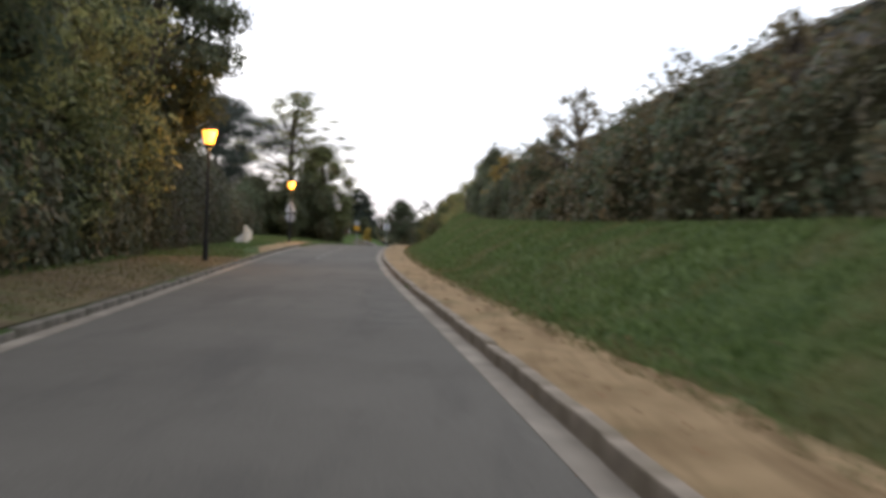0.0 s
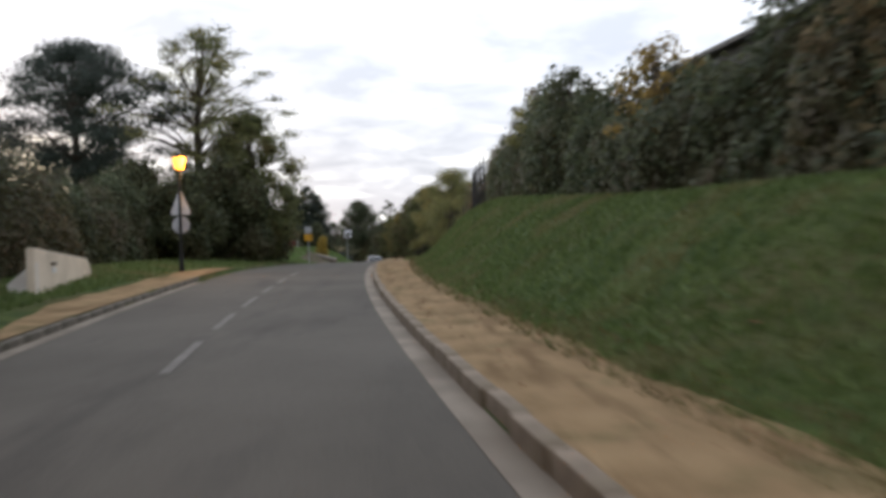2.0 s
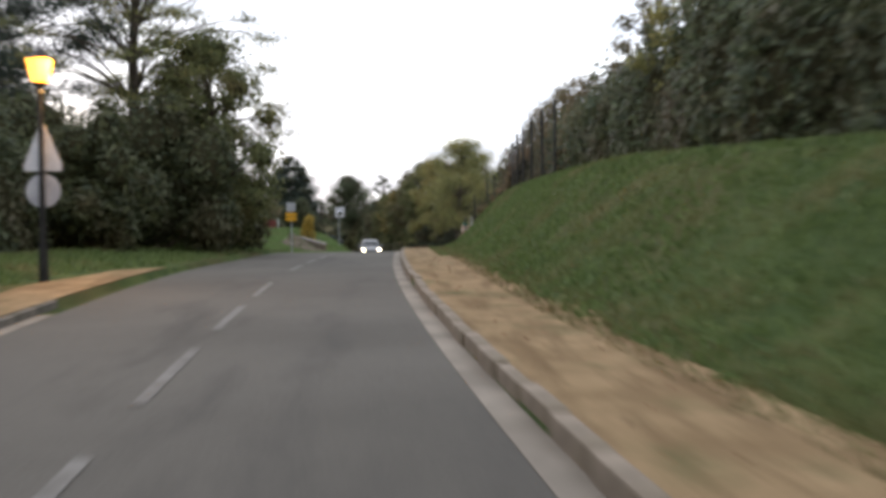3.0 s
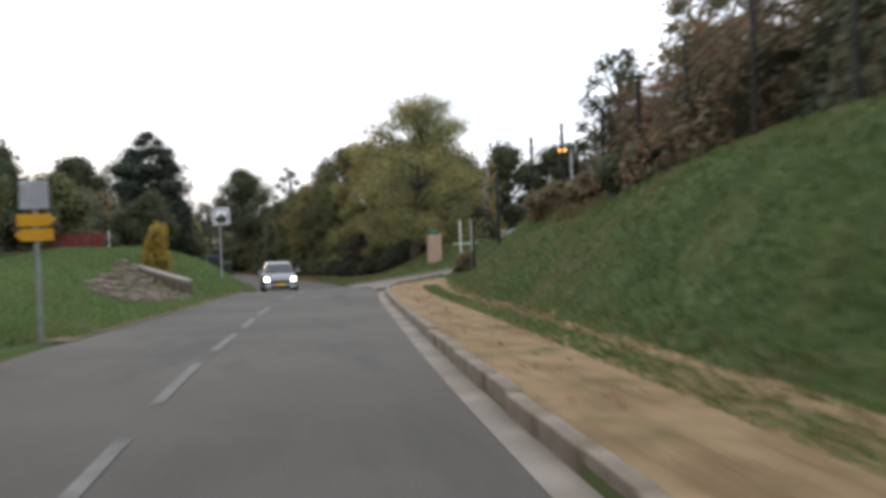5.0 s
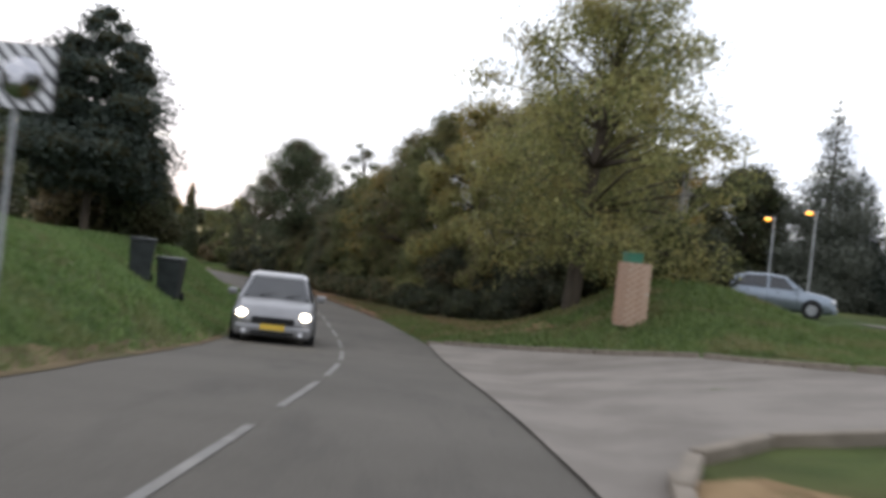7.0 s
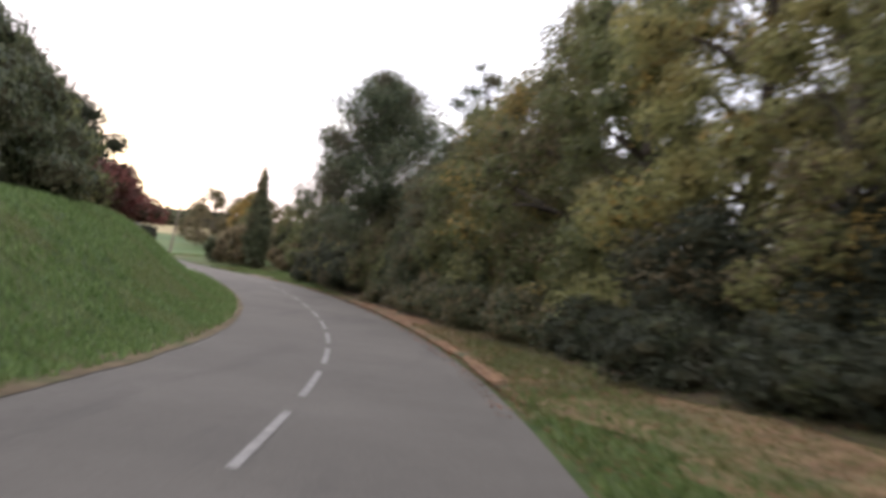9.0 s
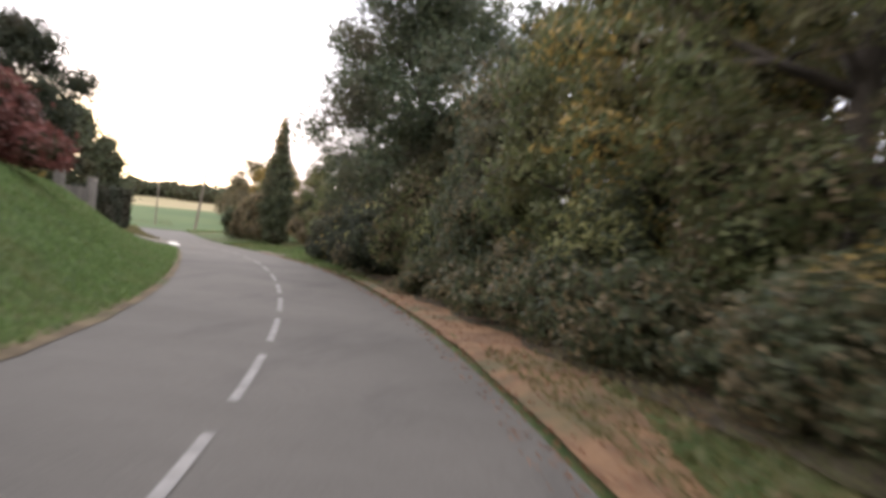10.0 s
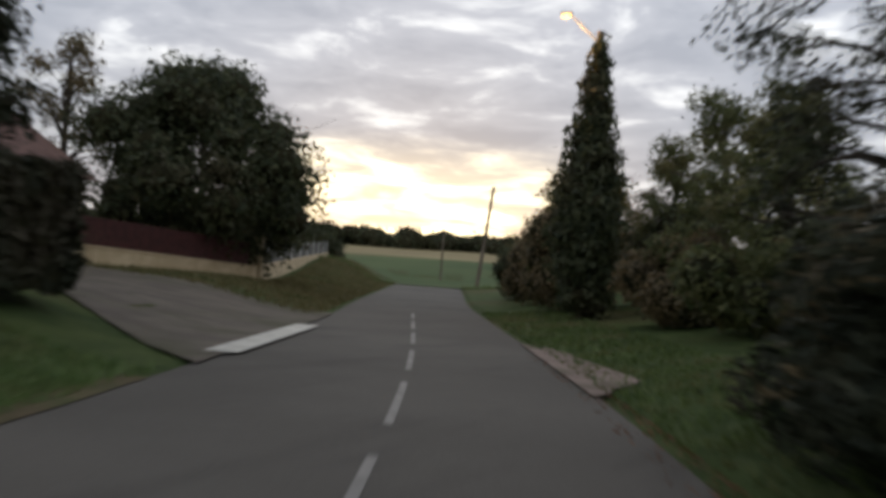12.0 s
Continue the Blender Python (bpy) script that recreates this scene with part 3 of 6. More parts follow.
def patch(y0, y1, a0, a1, mat="asphalt_patch", lift=0.004, slant=0.0, nm="road_patch"):
    """A repair across the lane; a0, a1: share of the way from the left edge to the right."""
    xs = np.linspace(a0, a1, 6)
    verts = []
    for a in xs:
        for y in (y0 + slant * (a - a0) + 0.06 * noise.noise((a * 9, y0, 1)), y1 + slant * (a - a0) + 0.06 * noise.noise((a * 9, y1, 2))):
            verts.append((float(edge_l(y)) * (1 - a) + float(edge_r(y)) * a, y, float(level(y)) + lift))
    faces = [(2 * i, 2 * i + 2, 2 * i + 3, 2 * i + 1) for i in range(len(xs) - 1)]
    return mesh_object(nm, verts, faces, mat, road)


patch(14.0, 23.2, 0.82, 0.97, slant=-0.5)

# ---- plants: leaves as many small blades over lumpy masses ----


def leaf_part(name, pts, nrm, size, mat, parent=None, seed=1, slim=0.55, label=""):
    """One mesh of small pointed leaves at the points, roughly facing along the normals."""
    g = np.random.default_rng(seed)
    n = len(pts)
    nrm = nrm + g.normal(0, 0.55, (n, 3))
    nrm /= np.linalg.norm(nrm, axis=1)[:, None] + 1e-9
    r = g.normal(0, 1, (n, 3))
    u = np.cross(nrm, r); u /= np.linalg.norm(u, axis=1)[:, None] + 1e-9
    v = np.cross(nrm, u)
    s = (size * g.uniform(0.55, 1.3, n))[:, None]
    co = np.empty((n, 3, 3))
    co[:, 0] = pts - u * s * 0.8 - v * s * slim
    co[:, 1] = pts - u * s * 0.8 + v * s * slim
    co[:, 2] = pts + u * s * 1.2 + nrm * s * 0.15
    me = bpy.data.meshes.new(name)
    me.vertices.add(3 * n); me.loops.add(3 * n); me.polygons.add(n)
    me.vertices.foreach_set("co", co.reshape(-1).astype(np.float32))
    me.loops.foreach_set("vertex_index", np.arange(3 * n, dtype=np.int32))
    me.polygons.foreach_set("loop_start", np.arange(0, 3 * n, 3, dtype=np.int32))
    me.update(calc_edges=True)
    me.materials.append(MAT[mat])
    ob = new(name, me)
    if parent:
        ob.parent = parent
    if label:
        ob["label"] = label
    return ob


def in_lumps(lumps, n, g, inner=0.45):
    """Points and outward directions spread over the shells of the given lumps (x, y, z, rx, ry, rz)."""
    L = np.array(lumps)
    w = (L[:, 3] * L[:, 4] * L[:, 5]) ** (2 / 3)
    k = g.choice(len(L), n, p=w / w.sum())
    d = g.normal(0, 1, (n, 3)); d /= np.linalg.norm(d, axis=1)[:, None]
    rad = inner + (1.08 - inner) * g.uniform(0, 1, n) ** 0.6
    rad = rad * np.where(g.uniform(0, 1, n) < 0.12, g.uniform(1.0, 1.35, n), 1.0)
    return L[k, :3] + d * L[k, 3:] * rad[:, None], d


# solid lumps added inside foliage to block light and darken its gaps
def lumpy_core(lumps, scale, bm=None):
    for x, y, z, rx, ry, rz in lumps:
        b = bmesh.new()
        bmesh.ops.create_icosphere(b, subdivisions=2, radius=1.0)
        for v in b.verts:
            k = scale * (1 + 0.25 * noise.noise(v.co * 2 + Vector((x, y, z))))
            v.co = Vector((x + v.co.x * rx * k, y + v.co.y * ry * k, z + v.co.z * rz * k))
        bm = join(bm, b)
    return bm


FINER = 1.3


def limb_path(p0, p1, g, bend=0.12, n=5):
    p0, p1 = np.array(p0, float), np.array(p1, float)
    L = np.linalg.norm(p1 - p0)
    out = []
    off = g.normal(0, bend * L, 3)
    for i in range(n + 1):
        t = i / n
        out.append(p0 + (p1 - p0) * t + off * math.sin(math.pi * t) + np.array((0, 0, 0.10 * L * math.sin(math.pi * t))))
    return out


def tube(bm, pts, r0, r1, seg=6):
    rings = []
    for i, p in enumerate(pts):
        a = Vector(pts[min(i + 1, len(pts) - 1)]) - Vector(pts[max(i - 1, 0)])
        a.normalize()
        side = a.orthogonal().normalized(); up = a.cross(side)
        r = r0 + (r1 - r0) * i / (len(pts) - 1)
        rings.append([bm.verts.new(Vector(p) + side * r * math.cos(2 * math.pi * k / seg) + up * r * math.sin(2 * math.pi * k / seg)) for k in range(seg)])
    for a, b in zip(rings, rings[1:]):
        for k in range(seg):
            bm.faces.new((a[k], a[(k + 1) % seg], b[(k + 1) % seg], b[k]))
    bm.faces.new(rings[-1])


def broad_tree(name, x, y, height, spread, mat, label, seed, low=0.25, leaves=9000, size=0.16, clumps=26, core=0.0, bark="bark", lean=(0, 0), flat=1.0, inner=0.25, clump_r=0.27, category="tree", squash=1.0, mat2=None, share=0.3, hollow=0.45, limb=0.35):
    """Trunk with limbs that end in clumps of leaves. low: where the crown begins, as a share of the height."""
    leaves, size = int(leaves * FINER ** 2), size / FINER
    g = np.random.default_rng(seed)
    z0 = gz(x, y)
    root = thing(name, x, y, z0 - 0.05, label, category)
    bm = bmesh.new()
    top = (lean[0], lean[1], height * 0.8)
    stem = limb_path((0, 0, 0), top, g, 0.03, 7)
    r = 0.022 * height + 0.05
    tube(bm, stem, r, r * 0.2, 8)
    lumps = []
    for i in range(clumps):
        h = low + (1 - low) * ((i + 0.5) / clumps)
        t = (h - low) / (1 - low)
        wide = spread * (0.55 + 0.75 * math.sin(math.pi * min(t * 0.9 + 0.12, 1))) * (0.77 - 0.3 * float(smooth((t - 0.6) / 0.4)))
        a = i * 2.399 + g.uniform(-0.5, 0.5)
        rr = wide * g.uniform(hollow, 1.0)
        c = (lean[0] * h + rr * math.cos(a), lean[1] * h + rr * math.sin(a) * squash, height * h * 0.94)
        s = spread * clump_r * g.uniform(0.75, 1.35)
        lumps.append((*c, s, s, s * 0.72 * flat))
        k = min(len(stem) - 1, max(1, int(len(stem) * h * 0.8)))
        tube(bm, limb_path(stem[k], c, g, 0.08, 4), r * limb, 0.012, 5)
        for _ in range(2):
            e = np.array(c) + g.normal(0, s * 0.6, 3)
            tube(bm, limb_path(c, e, g, 0.1, 2), 0.02, 0.006, 4)
    part("trunk", bm, bark, root, shade=True)
    P, N = in_lumps(lumps, leaves, g, inner)
    if mat2:
        pick = g.uniform(0, 1, leaves) + 0.8 * np.array([noise.noise((p[0] * 0.5, p[1] * 0.5, p[2] * 0.5 + seed)) for p in P]) < share
        leaf_part("crown", P[~pick], N[~pick], size, mat, root, seed)
        leaf_part("crown", P[pick], N[pick], size, mat2, root, seed + 1)
    else:
        leaf_part("crown", P, N, size, mat, root, seed)
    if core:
        tagged(part("shade_core", lumpy_core(lumps, core), "core", root), kind="stuff")
    return root


def conifer(name, x, y, height, spread, mat, label, seed, leaves=8000, size=0.16, low=0.08, tiers=16, ragged=0.25, fat=1.0, thick=0.13, tip=0.14, core=0.0):
    """A pointed or domed conifer: whorls of drooping boughs, each thick with needles."""
    g = np.random.default_rng(seed)
    root = thing(name, x, y, gz(x, y) - 0.05, label, "tree")
    bm = bmesh.new()
    tube(bm, [(0, 0, height * t) for t in (0, 0.3, 0.6, 0.97)], 0.02 * height, 0.02, 8)
    lumps = []
    for i in range(tiers):
        t = i / (tiers - 1)
        h = low + (0.97 - low) * t
        reach = spread * (1 - t) ** fat * g.uniform(1 - ragged, 1 + ragged) + 0.12
        k = max(3, int(7 * (1 - t) + 3))
        for j in range(k):
            a = 2 * math.pi * (j + g.uniform(0, 0.6)) / k + i
            q = reach * g.uniform(0.7, 1.1)
            c = (q * 0.62 * math.cos(a), q * 0.62 * math.sin(a), height * h - 0.1 * q)
            tube(bm, [(0, 0, height * h), c], 0.03, 0.01, 4)
            lumps.append((*c, 0.42 * q + 0.1, 0.42 * q + 0.1, thick * q + 0.11))
    lumps.append((0, 0, height * 0.97 - 0.25 * tip, tip, tip, height * 0.045))
    part("trunk", bm, "bark", root)
    P, N = in_lumps(lumps, leaves, g, 0.2)
    leaf_part("crown", P, N, size, mat, root, seed, slim=0.3)
    if core:
        tagged(part("shade_core", lumpy_core(lumps, core), "core", root), kind="stuff")
    return root


def shrub(name, x, y, rx, ry, h, mat, label, seed, leaves=2500, size=0.13, lumps_n=9, core=0.72, base=0.0, category="shrub", turn=0.0, mat2=None, share=0.3):
    """A bush with leaves down to the ground."""
    leaves, size = int(leaves * FINER ** 2), size / FINER
    g = np.random.default_rng(seed)
    root = thing(name, x, y, gz(x, y) + base - 0.05, label, category, turn=turn)
    lumps = []
    for i in range(lumps_n):
        t = (i + 0.5) / lumps_n
        a = i * 2.399 + g.uniform(-0.4, 0.4)
        w = math.cos(max(t - 0.25, 0) * 1.7) * g.uniform(0.35, 0.95)
        s = 0.36 * g.uniform(0.65, 1.35)
        lumps.append((rx * w * math.cos(a), ry * w * math.sin(a), h * (0.12 + 0.72 * t), rx * s + 0.1, ry * s + 0.1, h * 0.2 * g.uniform(0.8, 1.25) + 0.08))
    lumps.append((0, 0, h * 0.3, rx * 0.6, ry * 0.6, h * 0.32))
    for i in range(6):
        bm, a = bmesh.new(), i * 1.05
        tube(bm, limb_path((0.05 * math.cos(a), 0.05 * math.sin(a), 0), lumps[i][:3], g, 0.1, 3), 0.035, 0.01, 5)
        part("stem", bm, "bark", root)
    P, N = in_lumps(lumps, leaves, g, 0.5)
    P[:, 2] = np.abs(P[:, 2])
    if mat2:
        pick = g.uniform(0, 1, leaves) + 0.8 * np.array([noise.noise((p[0], p[1], p[2] + seed)) for p in P]) < share
        leaf_part("foliage", P[~pick], N[~pick], size, mat, root, seed)
        leaf_part("foliage", P[pick], N[pick], size, mat2, root, seed + 1)
    else:
        leaf_part("foliage", P, N, size, mat, root, seed)
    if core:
        tagged(part("shade_core", lumpy_core(lumps, core), "core", root), kind="stuff")
    return root


def hedge_run(name, y0, y1, side, d0, d1, top, mat, label, seed, per_m2=70, size=0.14, rough=0.35, square=3.0, mats2=None, share=0.25):
    """A hedge along the road at d0 to d1 metres from its edge; top: height over the ground as a function of y."""
    per_m2, size = per_m2 * 1.5, size / 1.22
    g = np.random.default_rng(seed)
    ym = (y0 + y1) / 2
    sgn = 1 if side == "R" else -1
    edge = edge_r if side == "R" else edge_l
    ox, oy = float(edge(ym)) + sgn * (d0 + d1) / 2, ym
    root = thing(name, ox, oy, gz(ox, oy), label, "hedge")
    hmax = max(float(top(y)) for y in np.linspace(y0, y1, 12))
    n = int((y1 - y0) * (2 * hmax + (d1 - d0)) * per_m2 * 0.75)
    Y = g.uniform(y0, y1, n)
    A = g.uniform(0.0, math.pi, n)
    cx = -np.cos(A); cz = np.sin(A)
    k = (np.abs(cx) ** square + np.abs(cz) ** square) ** (-1 / square)
    nz = np.array([noise.noise((yy * 0.45, aa * 1.2, seed)) + 0.75 * noise.noise((yy * 1.3, aa * 2.5, seed + 7)) for yy, aa in zip(Y, A)])
    k = k * (1 + rough * 0.35 * nz) * g.uniform(0.84, 1.03, n)
    ends = np.minimum(1, np.minimum(Y - y0 + 0.15, y1 - Y + 0.15) / 1.0) ** 0.5
    D = (d0 + d1) / 2 + cx * k * (d1 - d0) / 2 * (0.6 + 0.4 * ends)
    X = edge(Y) + sgn * D
    Hh = np.array([float(top(yy)) for yy in Y]) * (0.75 + 0.25 * ends)
    Z = ground_z(X, Y) + np.clip(cz * k, 0.0, 2) * Hh
    P = np.stack([X - ox, Y - oy, Z - gz(ox, oy)], -1)
    N = np.stack([sgn * cx, np.zeros(n), cz], -1)
    if mats2:
        pick = g.uniform(0, 1, n) + 0.9 * np.array([noise.noise((yy * 0.3, aa, seed + 31)) for yy, aa in zip(Y, A)]) < share
        leaf_part("foliage", P[~pick], N[~pick], size, mat, root, seed)
        leaf_part("foliage", P[pick], N[pick], size, mats2, root, seed + 1)
    else:
        leaf_part("foliage", P, N, size, mat, root, seed)
    # added solid core: blocks light, inner shade put into its dark colour
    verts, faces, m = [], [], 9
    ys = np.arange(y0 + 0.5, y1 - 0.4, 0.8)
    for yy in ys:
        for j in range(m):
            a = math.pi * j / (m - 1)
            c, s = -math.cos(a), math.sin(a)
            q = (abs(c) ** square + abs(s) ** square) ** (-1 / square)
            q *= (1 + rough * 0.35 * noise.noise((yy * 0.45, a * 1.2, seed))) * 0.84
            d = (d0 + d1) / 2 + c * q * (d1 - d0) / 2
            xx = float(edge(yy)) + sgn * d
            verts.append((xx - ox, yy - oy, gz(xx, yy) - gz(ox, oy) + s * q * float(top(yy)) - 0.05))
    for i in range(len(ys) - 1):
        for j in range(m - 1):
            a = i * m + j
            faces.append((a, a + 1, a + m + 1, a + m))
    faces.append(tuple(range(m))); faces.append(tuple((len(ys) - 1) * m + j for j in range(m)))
    mesh_object("shade_core", verts, faces, "core", root)
    return root


def beside(side, y, d):
    return (float(edge_r(y)) + d, y) if side == "R" else (float(edge_l(y)) - d, y)


# ---- left side, from the start ----
# tall dark trees close to the verge
for i, (yy, dd, h, sp, m) in enumerate(((-6, 5.0, 10, 3.4, "leaf_dark"), (2, 5.2, 10.5, 3.4, "leaf_mid"), (9.5, 5.0, 10, 3.3, "leaf_mid"), (16.5, 4.9, 11, 3.4, "leaf_hedge"),
                                        (23, 5.0, 10.5, 3.3, "leaf_mid"), (28.0, 5.2, 9.8, 3.6, "leaf_hedge"))):
    tx, ty = beside("L", yy, dd)
    broad_tree("roadside_tree", tx, ty, h, sp, m, "tall dark leafy tree growing by the verge", 20 + i, low=0.1, leaves=22000 if i > 1 else 6000, size=0.125, clumps=44, core=0.35, clump_r=0.34, inner=0.3, mat2="leaf_olive", share=0.42)
broad_tree("roadside_tree", float(edge_l(33.5)) - 3.2, 33.5, 11.5, 2.7, "leaf_dark", "tall dark tree leaning over the verge behind the lamp", 29, low=0.33, leaves=14000, size=0.14, clumps=34, core=0.4, clump_r=0.33, inner=0.3)
hedge_run("hedge", -14, 31.0, "L", 2.5, 5.2, lambda y: 3.4 + 0.5 * math.sin(y * 0.6), "leaf_dark", "overgrown dark green hedge under the trees", 3, 70, 0.15, 0.6, 2.6, mats2="leaf_brown", share=0.2)
hedge_run("hedge", 52.2, 63.0, "L", 3.7, 8.2, lambda y: 3.9 - 0.9 * smooth((y - 57) / 6), "leaf_clipped", "rounded end of the clipped hedge behind the low entrance wall", 4, 110, 0.09, 0.25, 3.0, mats2="leaf_dark", share=0.4)
hedge_run("hedge", 31.5, 50.8, "L", 2.5, 6.0, lambda y: 4.0 - 0.3 * smooth((y - 46) / 4), "leaf_clipped", "tall clipped hedge, dark brownish green, along the verge", 5, 115, 0.09, 0.2, 3.2, mats2="leaf_dark", share=0.35)
hedge_run("hedge", 66, 84, "L", 4.6, 7.6, lambda y: 3.1 + 0.4 * math.sin(y * 0.7), "leaf_hedge", "loose green and brown hedge behind the road sign", 6, 75, 0.13, 0.5, 2.6, mats2="leaf_dark", share=0.5)

# feathery tree and dark flat-topped tree behind the hedge
broad_tree("feathery_tree", -13.0, 85.5, 13.0, 5.6, "leaf_mid", "tall airy tree with layered branches and thin yellowing leaves", 41, low=0.16, leaves=19000, size=0.078, clumps=150, inner=0.0, flat=0.45, clump_r=0.135, mat2="leaf_olive", share=0.35, hollow=0.08, limb=0.16)
broad_tree("flat_topped_tree", -19.6, 85.0, 12.2, 6.2, "needle", "dark flat-topped tree with open layers", 42, low=0.38, leaves=32000, size=0.1, clumps=95, inner=0.1, flat=0.6, clump_r=0.18, hollow=0.2, limb=0.2)
for i, (sx, sy, rx, h, m) in enumerate(((-12.5, 77, 1.9, 4.2, "leaf_dark"), (-11.6, 81.5, 2.1, 5.2, "leaf_dark"), (-11.3, 86.5, 2.2, 5.6, "leaf_dark"), (-11.8, 91, 2.0, 4.6, "leaf_mid"), (-15.5, 79, 2.4, 5.0, "leaf_dark"), (-14.5, 94, 2.4, 4.2, "leaf_dark"), (-16.5, 100, 2.6, 3.6, "leaf_mid"))):
    shrub("shrub", sx, sy, rx, rx, h, m, "large rounded shrub with fading green leaves", 60 + i, 4200, 0.15)

broad_tree("leaning_tree", -10.7, 85.2, 8.2, 2.5, "leaf_mid", "dense dark tree beside the lane with yellowing edges", 44, low=0.08, leaves=15000, size=0.11, clumps=36, inner=0.2, clump_r=0.32, core=0.4)

# ---- right bank: mixed hedge with small trees ----


def bank_top(y):
    return 2.45 + 0.45 * smooth((y - 12) / 6) * (1 - smooth((y - 30) / 3)) + 0.35 * (1 - smooth((y - 24) / 8)) + 0.35 * math.sin(y * 0.31) + 0.3 * math.sin(y * 0.83 + 1) + 0.2 * math.sin(y * 1.9) + 0.45 * smooth((y - 58) / 12) - 0.25 * smooth((y - 40) / 6) * (1 - smooth((y - 58) / 8)) - 1.0 * smooth((y - 33) / 4) * (1 - smooth((y - 41) / 3))


hedge_run("bank_hedge", -20, 20, "R", 5.7, 9.3, bank_top, "leaf_brown", "overgrown mixed hedge on top of the bank, brown and green", 11, 70, 0.125, 1.1, 2.4, mats2="leaf_hedge", share=0.5)
hedge_run("bank_hedge", 19.5, 46, "R", 5.6, 9.0, bank_top, "leaf_hedge", "overgrown mixed hedge on top of the bank, green and brown", 12, 75, 0.125, 1.1, 2.4, mats2="leaf_brown", share=0.5)
hedge_run("bank_hedge", 45.5, 80, "R", 5.6, 9.0, lambda y: bank_top(y) + 0.3, "leaf_hedge", "dense dark green hedge on top of the bank", 13, 80, 0.125, 1.1, 2.4, mats2="leaf_dark", share=0.5)
hedge_run("bank_hedge", 79.5, 96, "R", 5.9, 8.8, lambda y: 2.6 + 0.3 * math.sin(y), "leaf_brown", "thin brownish hedge along the mesh fence", 14, 55, 0.125, 1.1, 2.2, mats2="leaf_hedge", share=0.4)
for i, (yy, dd, h, sp, m, lv) in enumerate(((35, 6.6, 4.8, 1.5, "leaf_brown", 850), (74.8, 7.2, 5.2, 1.2, "leaf_brown", 800), (44, 6.8, 3.6, 1.1, "leaf_brown", 700), (53, 6.6, 3.6, 1.3, "leaf_autumn", 700),
                                            (63, 6.8, 4.2, 1.3, "leaf_dark", 1600), (70, 7.0, 4.2, 1.5, "leaf_olive", 1600), (85, 7.4, 4.2, 1.5, "leaf_brown", 1000), (91, 7.6, 4.8, 1.6, "leaf_brown", 1000), (96, 7.8, 5.2, 1.7, "leaf_brown", 1300), (99.5, 7.4, 5.5, 1.6, "leaf_brown", 1500), (102.5, 7.2, 5.1, 1.4, "leaf_brown", 1300), (105.6, 6.2, 4.4, 1.3, "leaf_dark", 1200), (103.6, 8.0, 4.4, 1.5, "leaf_brown", 1300), (19.2, 7.0, 4.3, 1.1, "leaf_brown", 800), (107.6, 7.0, 3.6, 1.3, "leaf_dark", 900), (41.5, 7.2, 3.9, 1.4, "leaf_dark", 1300))):
    tx, ty = beside("R", yy, dd)
    broad_tree("small_tree", tx, ty, h, sp, m, "thin young tree standing in the bank hedge", 80 + i, low=0.3, leaves=int(lv * 1.4), size=0.085, clumps=24, inner=0.0, clump_r=0.24)
hedge_run("scrub", 95.5, 106, "R", 4.9, 9.2, lambda y: 3.0 - 0.03 * (y - 96) - 0.9 * smooth((y - 103) / 4) + 0.45 * math.sin(y * 1.7), "leaf_brown", "dense straggly brown scrub along the mesh fence", 15, 115, 0.085, 1.3, 2.0, mats2="leaf_rust", share=0.24)
for i, (yy, dd, rx, h, m) in enumerate(((96, 7.0, 1.3, 1.9, "leaf_brown"), (99.5, 7.4, 1.4, 2.0, "leaf_brown"), (103.5, 7.6, 1.3, 1.7, "leaf_brown"), (105.5, 6.6, 1.0, 1.5, "leaf_rust"), (115.4, 3.05, 0.3, 0.75, "leaf_brown"), (94, 9.4, 1.6, 3.2, "leaf_rust"), (104.5, 8.4, 1.5, 3.4, "leaf_brown"), (101.5, 9.0, 1.6, 3.8, "leaf_brown"), (108.6, 5.6, 0.8, 0.75, "leaf_rust"), (110.6, 5.2, 0.7, 0.7, "leaf_brown"), (107.2, 4.9, 0.8, 1.0, "leaf_brown"), (104.0, 5.2, 0.8, 1.1, "leaf_brown"), (100.5, 5.3, 0.8, 1.1, "leaf_dark"), (36.8, 6.6, 1.2, 1.7, "leaf_brown"), (39.6, 7.4, 1.2, 1.6, "leaf_brown"))):
    sx, sy = beside("R", yy, dd)
    shrub("shrub", sx, sy, rx, rx, h, m, "scrubby bush with rust-brown autumn leaves", 100 + i, 2200, 0.11)

# ---- wood on the right beyond the junction ----
broad_tree("big_tree", 2.7, 139.0, 9.6, 4.75, "leaf_olive", "large spreading tree with yellow-green leaves by the brick pillar", 121, low=0.14, leaves=27000, size=0.085, clumps=92, inner=0.1, clump_r=0.2, flat=0.85, mat2="leaf_mid", share=0.3, lean=(0.7, 0), hollow=0.15, limb=0.2)
# understory in the tree's shade, which the leaf colour already holds
for i, (sx, sy, rx, h, m) in enumerate(((4.6, 144.0, 1.6, 2.9, "leaf_shaded"), (4.6, 147.4, 1.9, 3.4, "leaf_shaded"), (7.0, 143.6, 1.8, 3.0, "leaf_shaded"), (6.4, 148.5, 2.0, 3.8, "leaf_shaded"), (7.6, 153.0, 2.2, 4.0, "leaf_shaded"), (5.0, 151.6, 1.9, 3.4, "leaf_shaded"))):
    shrub("undergrowth", sx, sy, rx, rx * 1.2, h, m, "undergrowth below the big tree, its shade put into the leaf colour", 420 + i, 5200, 0.085, mat2="leaf_dark", share=0.15, lumps_n=17)
